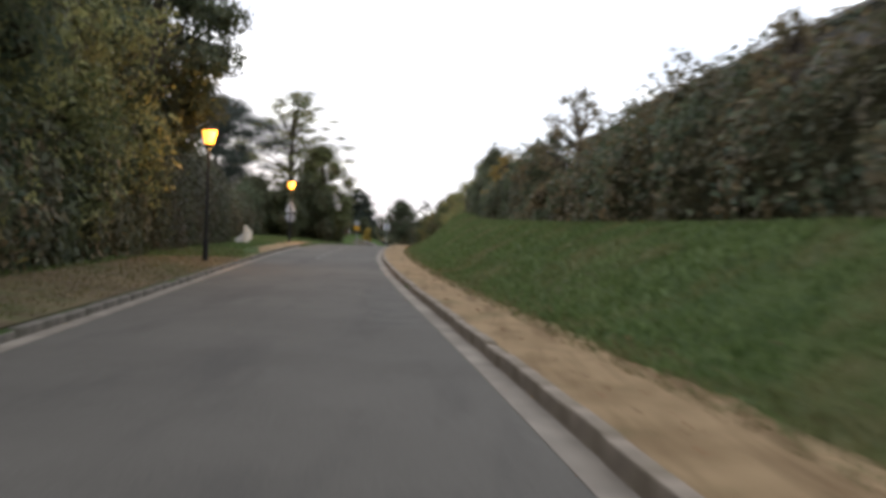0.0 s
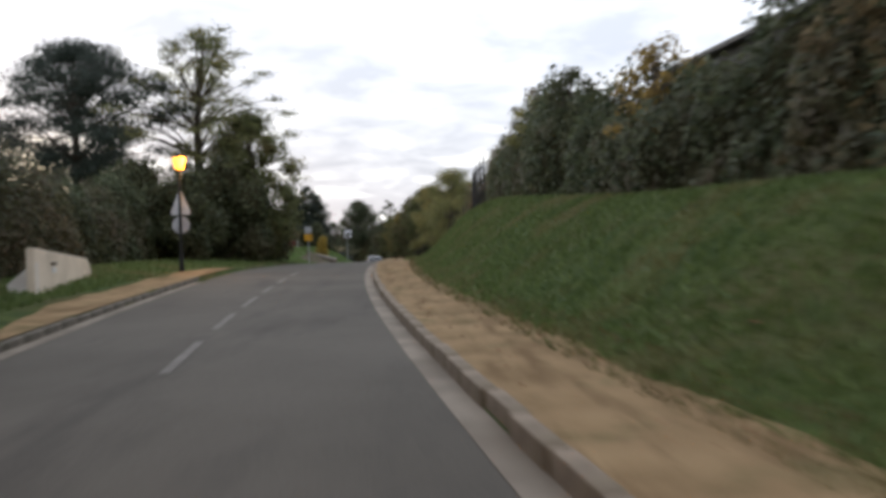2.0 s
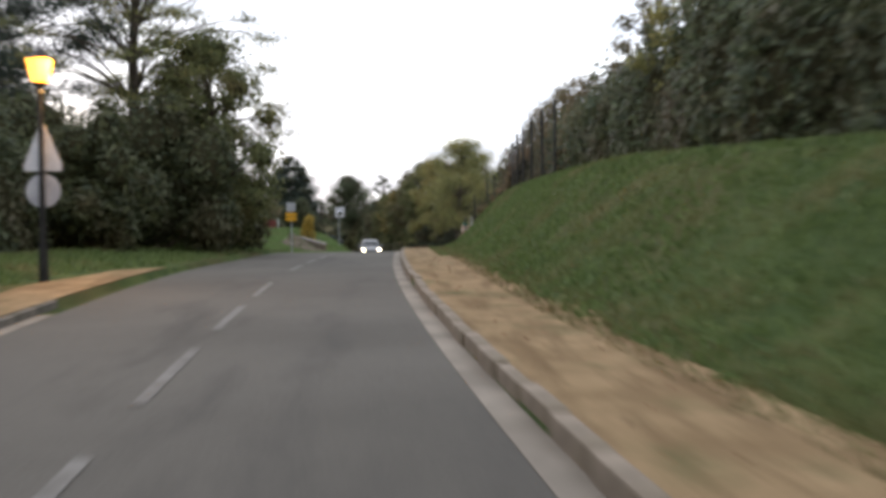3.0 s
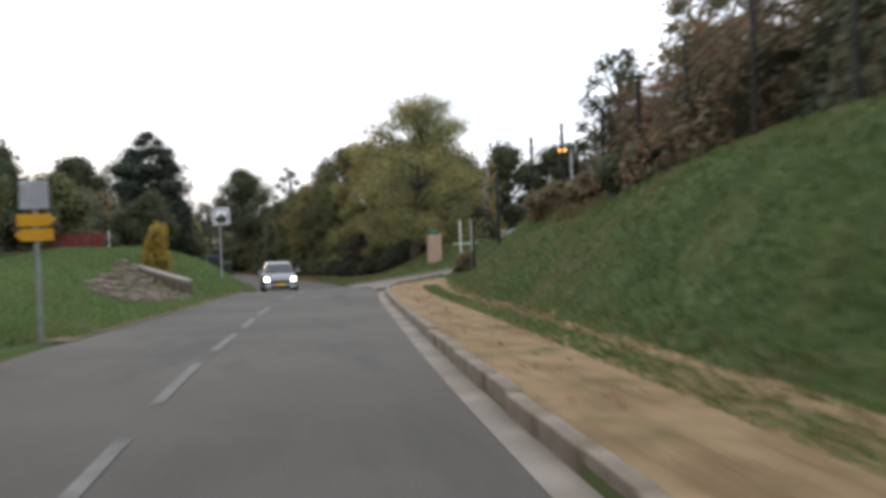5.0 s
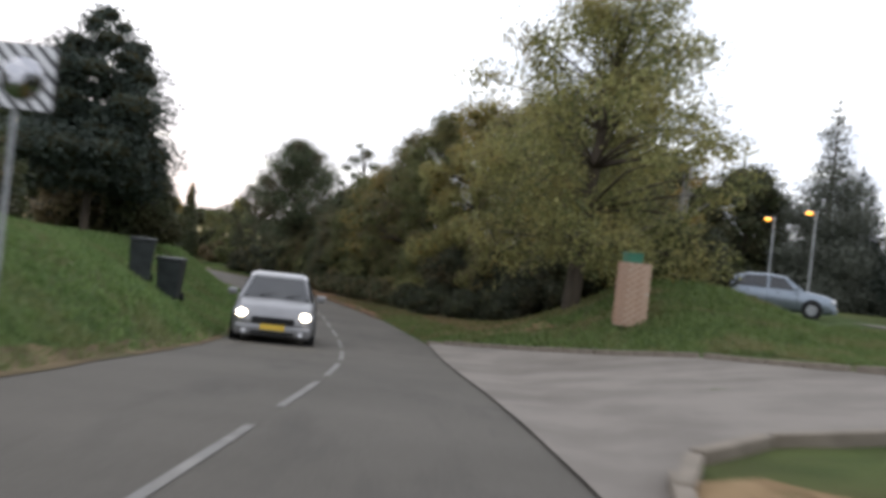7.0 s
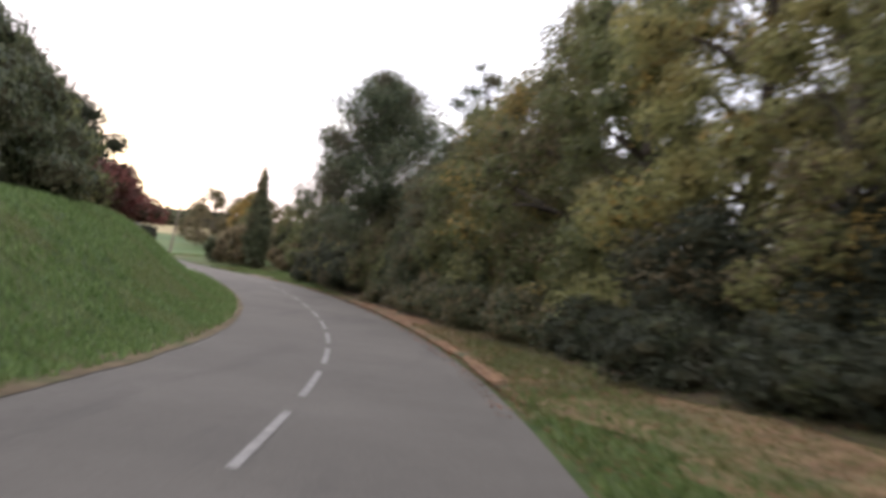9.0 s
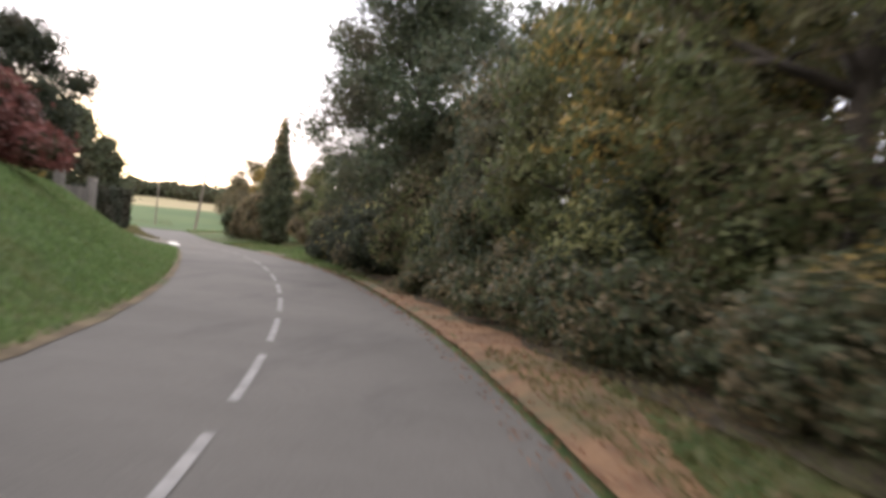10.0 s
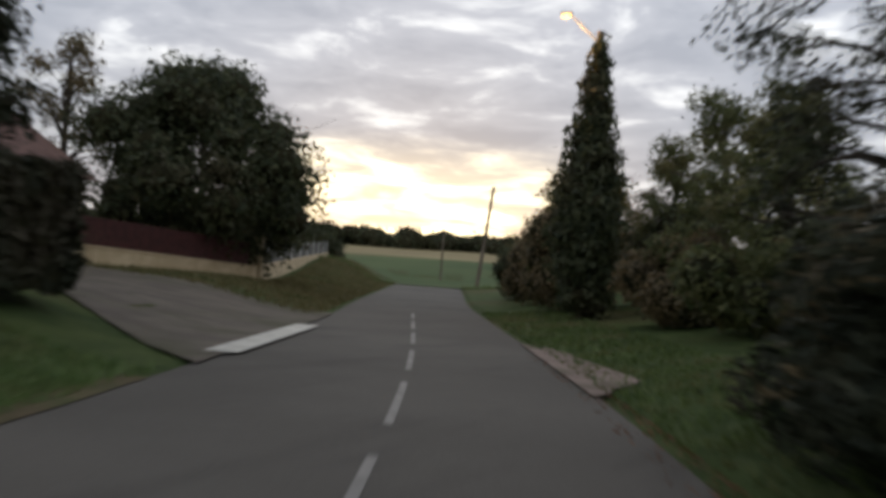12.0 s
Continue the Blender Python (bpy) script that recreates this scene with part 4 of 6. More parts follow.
WOOD = ((144.5, 6.8, 8.8, 2.6, "leaf_mid"), (148.5, 6.9, 9.2, 2.6, "leaf_dark"), (152.0, 6.8, 9.6, 2.7, "leaf_mid"), (155.5, 6.0, 9.6, 2.6, "leaf_olive"), (159.0, 5.4, 10.3, 2.6, "leaf_olive"),
        (163.0, 4.7, 10.4, 2.6, "leaf_mid"), (167.0, 4.2, 9.7, 2.5, "leaf_mid"), (170.5, 3.8, 8.0, 2.5, "leaf_mid"), (174.0, 3.6, 7.6, 2.4, "leaf_mid"), (178.0, 3.4, 6.8, 2.3, "leaf_hedge"), (153.0, 10.5, 6.2, 3.0, "leaf_mid"), (160.0, 9.5, 7.6, 3.0, "leaf_mid"), (173.0, 8.0, 11.0, 2.8, "leaf_dark"), (180.0, 8.5, 8.0, 2.9, "leaf_dark"),
        (186.5, 4.6, 6.2, 2.2, "leaf_dark"), (182.5, 2.9, 5.0, 1.6, "leaf_dark"))
for i, (yy, dd, h, sp, m) in enumerate(WOOD):
    tx, ty = beside("R", yy, dd)
    broad_tree("wood_tree", tx, ty, h, sp, m, "leafy tree on the edge of the wood, touched by autumn", 130 + i, low=0.34 if i < 3 else 0.04, leaves=(6500 if i < 3 else 22000 if i < 6 else 16000) if i < 10 or i > 13 else 7000, size=0.088 if i < 10 or i > 13 else 0.14, clumps=40, inner=0.1, clump_r=0.31, core=0.0 if i < 3 else 0.3, mat2=("leaf_brown", "leaf_autumn", "leaf_mid")[i % 3], share=0.3)
broad_tree("tall_tree", -7.5, 185.7, 10.4, 4.3, "leaf_hedge", "tall dark tree beside the lane, hung with fading leaves", 160, low=0.24, leaves=42000, size=0.09, clumps=110, inner=0.1, clump_r=0.2, mat2="leaf_dark", share=0.3, lean=(-1.0, -0.8), hollow=0.12, limb=0.2)
shrub("bush", -7.3, 182.6, 1.5, 1.6, 3.4, "leaf_mid", "tall bush at the foot of the tall tree", 163, 8000, 0.08, lumps_n=15, core=0.5, mat2="leaf_brown", share=0.25)
shrub("bush", -8.6, 186.6, 1.4, 1.5, 2.6, "leaf_dark", "dark bush at the foot of the tall tree", 164, 7000, 0.08, lumps_n=13, core=0.5)
broad_tree("thin_tree", -3.9, 179.6, 10.3, 1.5, "leaf_hedge", "thin tree with small tufts of leaves near the top", 161, low=0.56, leaves=1500, size=0.1, clumps=13, inner=0.0, clump_r=0.27, limb=0.25)
broad_tree("overhanging_tree", -12.9, 203.5, 7.8, 2.9, "leaf_shaded", "dark tree with ragged leafy boughs beside the gravel apron", 162, low=0.2, leaves=9000, size=0.075, clumps=60, inner=0.0, clump_r=0.2, core=0.0, lean=(-0.4, -0.3), mat2="leaf_dark", share=0.4)


def wood_front(y):
    return float(np.interp(y, (138, 146, 151, 157, 163, 172, 178, 187, 205), (9.0, 6.6, 5.6, 4.8, 4.0, 3.3, 2.7, 2.1, 2.0)))


# bushes at both ends of the row get leaves with shade in their colour
UNDER = [(141.0 + 3.3 * k, wood_front(141.0 + 3.3 * k) + 0.35 * math.sin(k * 2.1), 1.5 + 0.3 * math.sin(k * 1.3), (2.6 + 0.6 * math.sin(k * 1.7)) * (1 if k < 14 else 0.85), ("leaf_mid", "leaf_olive", "leaf_dark", "leaf_mid", "leaf_brown")[k % 5] if 5 < k < 9 else "leaf_dark" if 8 < k < 14 else "leaf_shaded") for k in range(18)]
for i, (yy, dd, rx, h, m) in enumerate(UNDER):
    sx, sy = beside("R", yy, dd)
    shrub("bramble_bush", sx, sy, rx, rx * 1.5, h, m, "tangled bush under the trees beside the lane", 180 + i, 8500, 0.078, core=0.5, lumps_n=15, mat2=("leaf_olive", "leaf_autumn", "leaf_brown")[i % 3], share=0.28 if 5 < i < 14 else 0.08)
# brambles added to darken the wood's foot; the first eight have shade-coloured leaves
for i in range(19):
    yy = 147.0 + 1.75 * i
    sx, sy = beside("R", yy, float(shade_edge(yy)) + 1.0 + 0.35 * math.sin(i * 2.7))
    shrub("low_bramble", sx, sy, 0.95 + 0.2 * math.sin(i * 1.9), 1.25, 1.1 + 0.4 * math.sin(i * 3.1), "leaf_shaded" if i < 8 else "leaf_dark", "low dark brambles at the foot of the wood", 440 + i, 2600, 0.07, lumps_n=13, core=0.45, mat2="leaf_brown" if i >= 8 else "leaf_dark", share=0.15 if i < 8 else 0.4)
for i, (sx, sy, rx, h, m) in enumerate(((-13.0, 203.5, 1.3, 1.8, "leaf_mid"), (-15.3, 209.5, 1.5, 2.2, "leaf_mid"), (-17.6, 213.0, 1.5, 2.2, "leaf_brown"), (-19.0, 219.0, 1.6, 3.4, "leaf_dark"), (-23.0, 221.8, 1.9, 3.6, "leaf_brown"), (-20.8, 224.0, 1.7, 3.0, "leaf_brown"), (-25.6, 227.0, 1.7, 3.6, "leaf_brown"), (-28.4, 233.0, 1.6, 2.6, "leaf_dark"))):
    shrub("bush", sx, sy, rx, rx, h, m, "loose bush on the roadside verge", 210 + i, 3200, 0.12)

for i, (tx, ty, h, sp) in enumerate(((-17.2, 213.5, 5.6, 1.7), (-19.2, 219.5, 5.2, 1.6), (-15.2, 209.0, 5.0, 1.5), (-23.4, 223.5, 5.0, 1.6))):
    broad_tree("feathery_bush", tx, ty, h, sp, "leaf_mid", "feathery grey-green bush on the verge", 218 + i, low=0.04, leaves=5600, size=0.085, clumps=26, inner=0.0, clump_r=0.3, category="bush")
broad_tree("round_tree", -26.5, 236.0, 6.8, 2.2, "leaf_autumn", "round yellowing tree behind the ivy-covered pole", 225, low=0.12, leaves=6000, size=0.15, clumps=24, core=0.4, clump_r=0.34)
broad_tree("round_tree", -17.0, 226.0, 7.0, 2.4, "leaf_olive", "loose tree with thinning leaves by the fields", 226, low=0.15, leaves=6000, size=0.13, clumps=24, core=0.2, clump_r=0.3)

for i, (tx, ty, h, sp) in enumerate(((-57.0, 330.0, 12.4, 4.6), (-51.0, 328.0, 10.6, 4.0), (-45.0, 326.0, 11.0, 4.2), (-64.0, 345.0, 9.0, 4.0))):
    broad_tree("field_tree", tx, ty, h, sp, "leaf_brown", "brownish half-bare tree far out by the fields", 340 + i, low=0.1, leaves=3000, size=0.26, clumps=26, inner=0.1, clump_r=0.3, core=0.3)

# ---- left bank and gardens ----
conifer("pine_tree", -12.9, 146.0, 8.0, 3.35, "needle", "dark dense pine with a broad ragged crown", 230, leaves=40000, size=0.11, low=0.27, tiers=12, ragged=0.3, fat=0.46, thick=0.2, tip=0.75, core=0.55)
shrub("garden_shrub", -11.6, 148.6, 1.5, 1.5, 3.6, "leaf_dark", "rounded dark shrub beside the pine", 261, 4200, 0.11)
for i, (yy, dd, rx, h, m) in enumerate(((117, 9.0, 1.9, 3.8, "leaf_mid"), (121, 9.2, 2.0, 4.2, "leaf_hedge"), (126.5, 8.8, 2.0, 3.5, "leaf_mid"), (131, 8.6, 2.0, 3.0, "leaf_hedge"), (135.0, 8.2, 2.0, 3.2, "leaf_brown"), (139, 8.0, 2.0, 2.6, "leaf_dark"), (150, 7.5, 1.9, 2.2, "leaf_brown"),
                                        (154.5, 7.5, 1.9, 2.4, "leaf_dark"), (159, 7.4, 2.0, 3.0, "leaf_hedge"), (163.5, 7.2, 2.0, 3.6, "leaf_dark"), (168, 7.2, 2.0, 3.9, "leaf_dark"), (172.5, 7.2, 2.0, 3.6, "leaf_mid"))):
    sx, sy = beside("L", yy, dd)
    shrub("garden_shrub", sx, sy, rx, rx * 1.2, h, m, "dense garden shrub above the grass bank", 240 + i, 3400, 0.14)
conifer("small_conifer", -14.4, 158.0, 3.6, 0.75, "needle", "small narrow conifer in the garden", 260, leaves=1800, size=0.13)
for i, (yy, dd, h, sp, m) in enumerate(((166, 11.5, 8.0, 2.8, "leaf_dark"), (173, 11.0, 8.4, 2.8, "leaf_dark"), (181, 10.5, 7.5, 2.6, "leaf_mid"))):
    tx, ty = beside("L", yy, dd)
    broad_tree("garden_tree", tx, ty, h, sp, m, "dark leafy tree in the garden above the bank", 270 + i, low=0.15, leaves=10000, size=0.15, clumps=30, core=0.5, clump_r=0.33)
shrub("red_bush", -17.9, 177.5, 1.8, 2.0, 2.3, "leaf_red", "deep red autumn shrub at the top of the bank", 280, 3600, 0.13)
shrub("autumn_bush", -20.8, 183.5, 1.3, 1.5, 1.9, "leaf_autumn", "yellowing garden bush above the bank", 281, 2600, 0.12)
shrub("garden_bush", -23.6, 189.5, 1.3, 1.4, 2.3, "leaf_dark", "dark bush behind the gate pillars", 282, 2600, 0.12)
broad_tree("garden_tree", -30.0, 201.0, 9.6, 3.3, "leaf_shaded", "big dark garden tree by the gate", 283, low=0.22, leaves=11000, size=0.15, clumps=34, core=0.45, clump_r=0.3)
broad_tree("round_tree", -37.6, 221.2, 8.0, 4.2, "leaf_dark", "large dark round tree behind the garden wall", 284, low=0.12, leaves=15000, size=0.17, clumps=44, core=0.55, clump_r=0.32)
broad_tree("airy_tree", -42.5, 219.0, 8.8, 2.2, "leaf_brown", "half-bare tree with thin twigs", 285, low=0.35, leaves=2200, size=0.13, clumps=20, inner=0.1)
shrub("bush", -43.5, 232.5, 1.8, 2.2, 3.4, "leaf_brown", "thin bush behind the garden wall", 288, 3400, 0.12)
shrub("bush", -59.0, 267.0, 2.0, 2.4, 3.2, "leaf_dark", "dark bush at the end of the wall", 286, 3400, 0.15)
shrub("yellow_bush", -9.2, 116.9, 0.42, 0.42, 1.7, "leaf_yellow", "small bright yellow autumn bush", 287, 1300, 0.085, core=0.35)
shrub("garden_shrub", -10.5, 124.0, 1.05, 1.1, 2.35, "leaf_dark", "rounded green shrub behind the yellow bush", 289, 4200, 0.09)

# clipped hedge block beside the drive
def hedge_block(x, y, lx, ly, h, turn):
    g = np.random.default_rng(77)
    root = thing("clipped_hedge", x, y, gz(x, y) - 0.05, "dark clipped hedge block beside the drive", "hedge", turn=turn)
    n = 7000
    k = g.integers(0, 5, n)
    P = np.stack([g.uniform(-0.5, 0.5, n) * lx, g.uniform(-0.5, 0.5, n) * ly, g.uniform(0, 1, n) * h], -1)
    N = np.zeros((n, 3))
    for f, (ax, s) in enumerate(((0, -1), (0, 1), (1, -1), (1, 1), (2, 1))):
        q = k == f
        P[q, ax] = h if ax == 2 else s * (lx, ly)[ax] / 2
        N[q, ax] = s
    P += g.normal(0, 0.05, P.shape)
    leaf_part("foliage", P, N, 0.1, "leaf_shaded", root, 77)
    part("shade_core", box(lx * 0.93, ly * 0.93, h * 0.96, (0, 0, h * 0.48), 0.1), "core", root)


hedge_block(-23.6, 197.3, 1.2, 5.4, 0.28 - gz(-23.6, 197.3), 11.5)

# pole smothered in ivy with a street lamp on top
def ivy_pole(x, y):
    z = gz(x, y)
    root = thing("ivy_lamp_pole", x, y, z - 0.05, "street lamp on a pole smothered in dark ivy", "street lamp")
    g = np.random.default_rng(9)
    part("pole", rod(0.14, 0.10, (0, 0, 0), (0, 0, 8.1), 10), "wood", root)
    lumps = []
    for i in range(46):
        t = i / 45
        r = float(np.interp(t, (0, 0.15, 0.35, 0.6, 0.8, 0.93, 1), (0.6, 0.8, 0.95, 0.68, 0.42, 0.3, 0.2)))
        a = i * 2.4
        lumps.append((0.35 * r * math.cos(a), 0.35 * r * math.sin(a), 0.4 + 7.3 * t, r * g.uniform(0.75, 1.15), r * g.uniform(0.75, 1.15), 0.4))
    P, N = in_lumps(lumps, 9000, g, 0.6)
    leaf_part("ivy", P, N, 0.11, "leaf_dark", root, 9)
    tagged(part("shade_core", lumpy_core(lumps[::2], 0.7), "core", root), kind="stuff")
    arm = part("arm", rod(0.03, 0.025, (0, 0, 7.75), (-0.95, 0.1, 8.62), 8), "grey_metal", root)
    lamp = part("lamp_head", box(0.34, 0.16, 0.08, (-1.08, 0.1, 8.67), 0.03), "grey_metal", root)
    part("bulb", ball(0.11, (-1.08, 0.1, 8.6), (1.3, 1.0, 0.7)), "lamp_hot", lamp, "glowing amber bulb")


ivy_pole(-21.25, 217.0)

# conifers and woods behind the side road
for i, (cx, cy, h, sp, m) in enumerate(((26.5, 174.0, 14.0, 3.7, "needle_grey"), (33.0, 170.0, 13.6, 3.9, "needle"), (38.5, 166.0, 14.6, 4.2, "needle"), (31.0, 179.0, 10.5, 3.6, "needle"), (24.5, 180.0, 9.5, 3.2, "needle_grey"), (45.0, 163.0, 15.0, 4.4, "needle"))):
    conifer("spruce", cx, cy, h, sp, m, "tall pointed spruce beyond the side road", 300 + i, 38000, 0.14, ragged=0.4, fat=0.7, tiers=26, thick=0.3)
for i, (cx, cy, h, sp, m) in enumerate(((12.5, 180.0, 8.6, 4.2, "leaf_hedge"), (17.5, 179.0, 9.6, 4.2, "leaf_dark"), (22.5, 178.0, 9.2, 3.8, "leaf_dark"), (36.5, 176.0, 10.0, 3.8, "leaf_brown"), (9.5, 164.0, 6.0, 2.4, "leaf_olive"))):
    broad_tree("round_tree", cx, cy, h, sp, m, "dark round-crowned tree at the back of the car park", 310 + i, low=0.08, leaves=8000, size=0.18, clumps=28, core=0.6, clump_r=0.36)
broad_tree("bare_birch", 9.5, 150.0, 6.8, 0.9, "leaf_autumn", "slender pale tree with few leaves", 316, low=0.4, leaves=500, size=0.1, clumps=12, bark="pale_bark", inner=0.05)

for i, (sx, sy, rx, h) in enumerate(((29.0, 156.5, 2.3, 3.6), (32.5, 154.5, 2.4, 3.9), (36.0, 152.5, 2.4, 3.7), (39.5, 150.5, 2.4, 4.0))):
    shrub("rust_shrub", sx, sy, rx, rx, h, "leaf_rust", "tall rust-red autumn shrub behind the garage", 330 + i, 3000, 0.14)

# distant wood along the horizon
def far_wood():
    g = np.random.default_rng(5)
    lumps = []
    for i in range(240):
        a = radians(-34 + 96 * i / 239)
        r = 430 + 30 * math.sin(i * 0.37) + g.uniform(-12, 12)
        x, y = -20 - r * math.sin(a), 200 + r * math.cos(a)
        s = g.uniform(3.2, 5.6)
        lumps.append((x, y, gz(x, y) + s * 0.7, s * 1.5, s * 1.3, s))
    P, N = in_lumps(lumps, 26000, g, 0.7)
    ob = leaf_part("far_woodland", P, N, 1.1, "leaf_dark", None, 5)
    tagged(ob, "dark line of distant woodland beyond the fields", "woodland", kind="stuff")
    bm = lumpy_core(lumps, 0.9)
    tagged(part("shade_core", bm, "core", ob), kind="stuff")


far_wood()


def field_sheet(name, r0, r1, mat, label):
    verts, faces, n = [], [], 60
    for i in range(n + 1):
        a = radians(-40 + 100 * i / n)
        for r in np.linspace(r0, r1, 5):
            x, y = -20 - r * math.sin(a), 200 + r * math.cos(a)
            verts.append((x, y, gz(x, y) + 0.05))
    for i in range(n):
        for j in range(4):
            a = i * 5 + j
            faces.append((a, a + 1, a + 6, a + 5))
    tagged(mesh_object(name, verts, faces, mat, shade=True), label, "field", kind="structure")


field_sheet("green_field", 62, 230, "field", "smooth green crop field beyond the lane")
field_sheet("stubble_field", 230.5, 430, "stubble", "pale stubble field below the distant wood")
# ---- built things ----


def lantern(x, y, h, with_signs=False):
    z = gz(x, y)
    root = thing("street_lamp", x, y, z - 0.03, "black lantern street lamp, lit amber" + (", carrying two road signs" if with_signs else ", on the verge"), "street lamp", "lanterns on the verge")
    bm = rod(0.055, 0.04, (0, 0, 0), (0, 0, h - 0.32), 12)
    bm = rod(0.09, 0.075, (0, 0, 0), (0, 0, 0.7), 12, bm)
    bm = rod(0.075, 0.05, (0, 0, h - 0.40), (0, 0, h - 0.34), 12, bm)
    part("post", bm, "black_metal", root)
    head = part("lantern_frame", rod(0.05, 0.15, (0, 0, h - 0.32), (0, 0, h - 0.22), 6), "black_metal", root)
    part("lantern_glass", rod(0.13, 0.22, (0, 0, h - 0.21), (0, 0, h + 0.17), 6), "lamp_glow", head, "glowing amber lantern glass")
    part("lantern_roof", rod(0.25, 0.03, (0, 0, h + 0.175), (0, 0, h + 0.36), 6), "black_metal", head)
    if with_signs:
        # seen from behind: a triangle over a disc
        bm = bmesh.new()
        c = [(-0.31, 0.0), (0.31, 0.0), (0.32, 0.10), (0.04, 0.80), (-0.04, 0.80), (-0.32, 0.10)]
        a = [bm.verts.new((px, 0.065, h - 1.72 + pz)) for px, pz in c]
        b = [bm.verts.new((px, 0.085, h - 1.72 + pz)) for px, pz in c]
        bm.faces.new(a); bm.faces.new(b[::-1])
        for i in range(6):
            bm.faces.new((a[i], a[(i + 1) % 6], b[(i + 1) % 6], b[i]))
        part("triangle_sign", bm, "sign_back", root, "grey back of a triangular warning sign")
        part("disc_sign", rod(0.29, 0.29, (0, 0.065, h - 2.06), (0, 0.085, h - 2.06), 28), "sign_ring", root, "grey back of a round sign")
        part("bracket", box(0.07, 0.08, 0.9, (0, 0.03, h - 1.6), 0.01), "grey_metal", root)
    return root


lantern(-7.29, 30.71, 4.27 - gz(-7.29, 30.71))
lantern(-10.05, 64.8, 4.61 - gz(-10.05, 64.8), True)
for lx, ly, lz in ((-7.29, 30.71, 4.25), (-10.05, 64.8, 4.6), (-22.6, 216.9, 6.0)):
    pl = new("lantern_light", bpy.data.lights.new("lantern_light", "POINT"))
    pl.data.energy, pl.data.color, pl.data.shadow_soft_size = 280 if 60 < ly < 70 else 260, (1.0, 0.5, 0.13), 0.2
    pl.location = (lx + 0.35, ly - 0.1, lz)


def sloping_wall(name, a, b, h0, h1, mat, root, thick=0.16, rounded=0.0, label=""):
    """Wall slab from a to b whose top falls from h0 to h1, its far shoulder rounded off."""
    a, b = Vector((*a, 0)), Vector((*b, 0))
    u = (b - a).normalized(); v = Vector((-u.y, u.x, 0)) * thick
    L = (b - a).length
    prof = [(0, -0.4), (0, h0)]
    if rounded:
        prof += [(L - rounded, h1 + (h0 - h1) * rounded / L)]
        prof += [(L - rounded + rounded * math.sin(q), h1 - rounded * 0.6 * (1 - math.cos(q))) for q in (0.5, 0.9, 1.25, 1.57)]
    else:
        prof += [(L, h1)]
    prof += [(L, -0.4)]
    bm = bmesh.new()
    base = -root.location
    front = [bm.verts.new(base + a + u * s0 + Vector((0, 0, z0 + root.location.z))) for s0, z0 in prof]
    back = [bm.verts.new(w.co + v) for w in front]
    bm.faces.new(front); bm.faces.new(back[::-1])
    n = len(prof)
    for k in range(n):
        bm.faces.new((front[k], front[(k + 1) % n], back[(k + 1) % n], back[k]))
    bmesh.ops.recalc_face_normals(bm, faces=bm.faces[:])
    bmesh.ops.bevel(bm, geom=bm.edges[:], offset=0.012, segments=2, affect="EDGES", profile=0.6)
    return part(name, bm, mat, root, label)


def entrance_wall():
    """Low rendered wall at a garden entrance, turning the corner behind the clipped hedge."""
    root = thing("entrance_wall", -10.15, 51.35, 0.83, "low cream rendered entrance wall with a sloping top", "wall")
    bpy.context.view_layer.update()
    face = sloping_wall("wall_face", (-10.13, 51.33), (-11.32, 59.1), 0.96, 0.66, "smooth_render", root, rounded=0.9)
    sloping_wall("wall_return", (-10.17, 51.36), (-10.8, 51.62), 0.66, 0.22, "white_render", root, thick=-0.14, label="whiter return of the wall")
    u = Vector((-1.19, 7.77, 0)).normalized()
    turn = math.degrees(math.atan2(u.y, u.x))
    at = Vector((0.02, -0.02, 0)) + u * 2.1 - Vector((-u.y, u.x, 0)) * 0.012
    m = pose(at.x, at.y, 0.62, 0, 0, turn)
    slot = part("letter_slot", box(0.62, 0.02, 0.05, (0, 0, 0), 0.006), "black_metal", face, "dark letter slot")
    plate = part("label_plate", box(0.5, 0.012, 0.13, (0, 0, -0.14), 0.004), "white_paint", face, "small white label plate")
    for ob in (slot, plate):
        ob.data.transform(m)


entrance_wall()


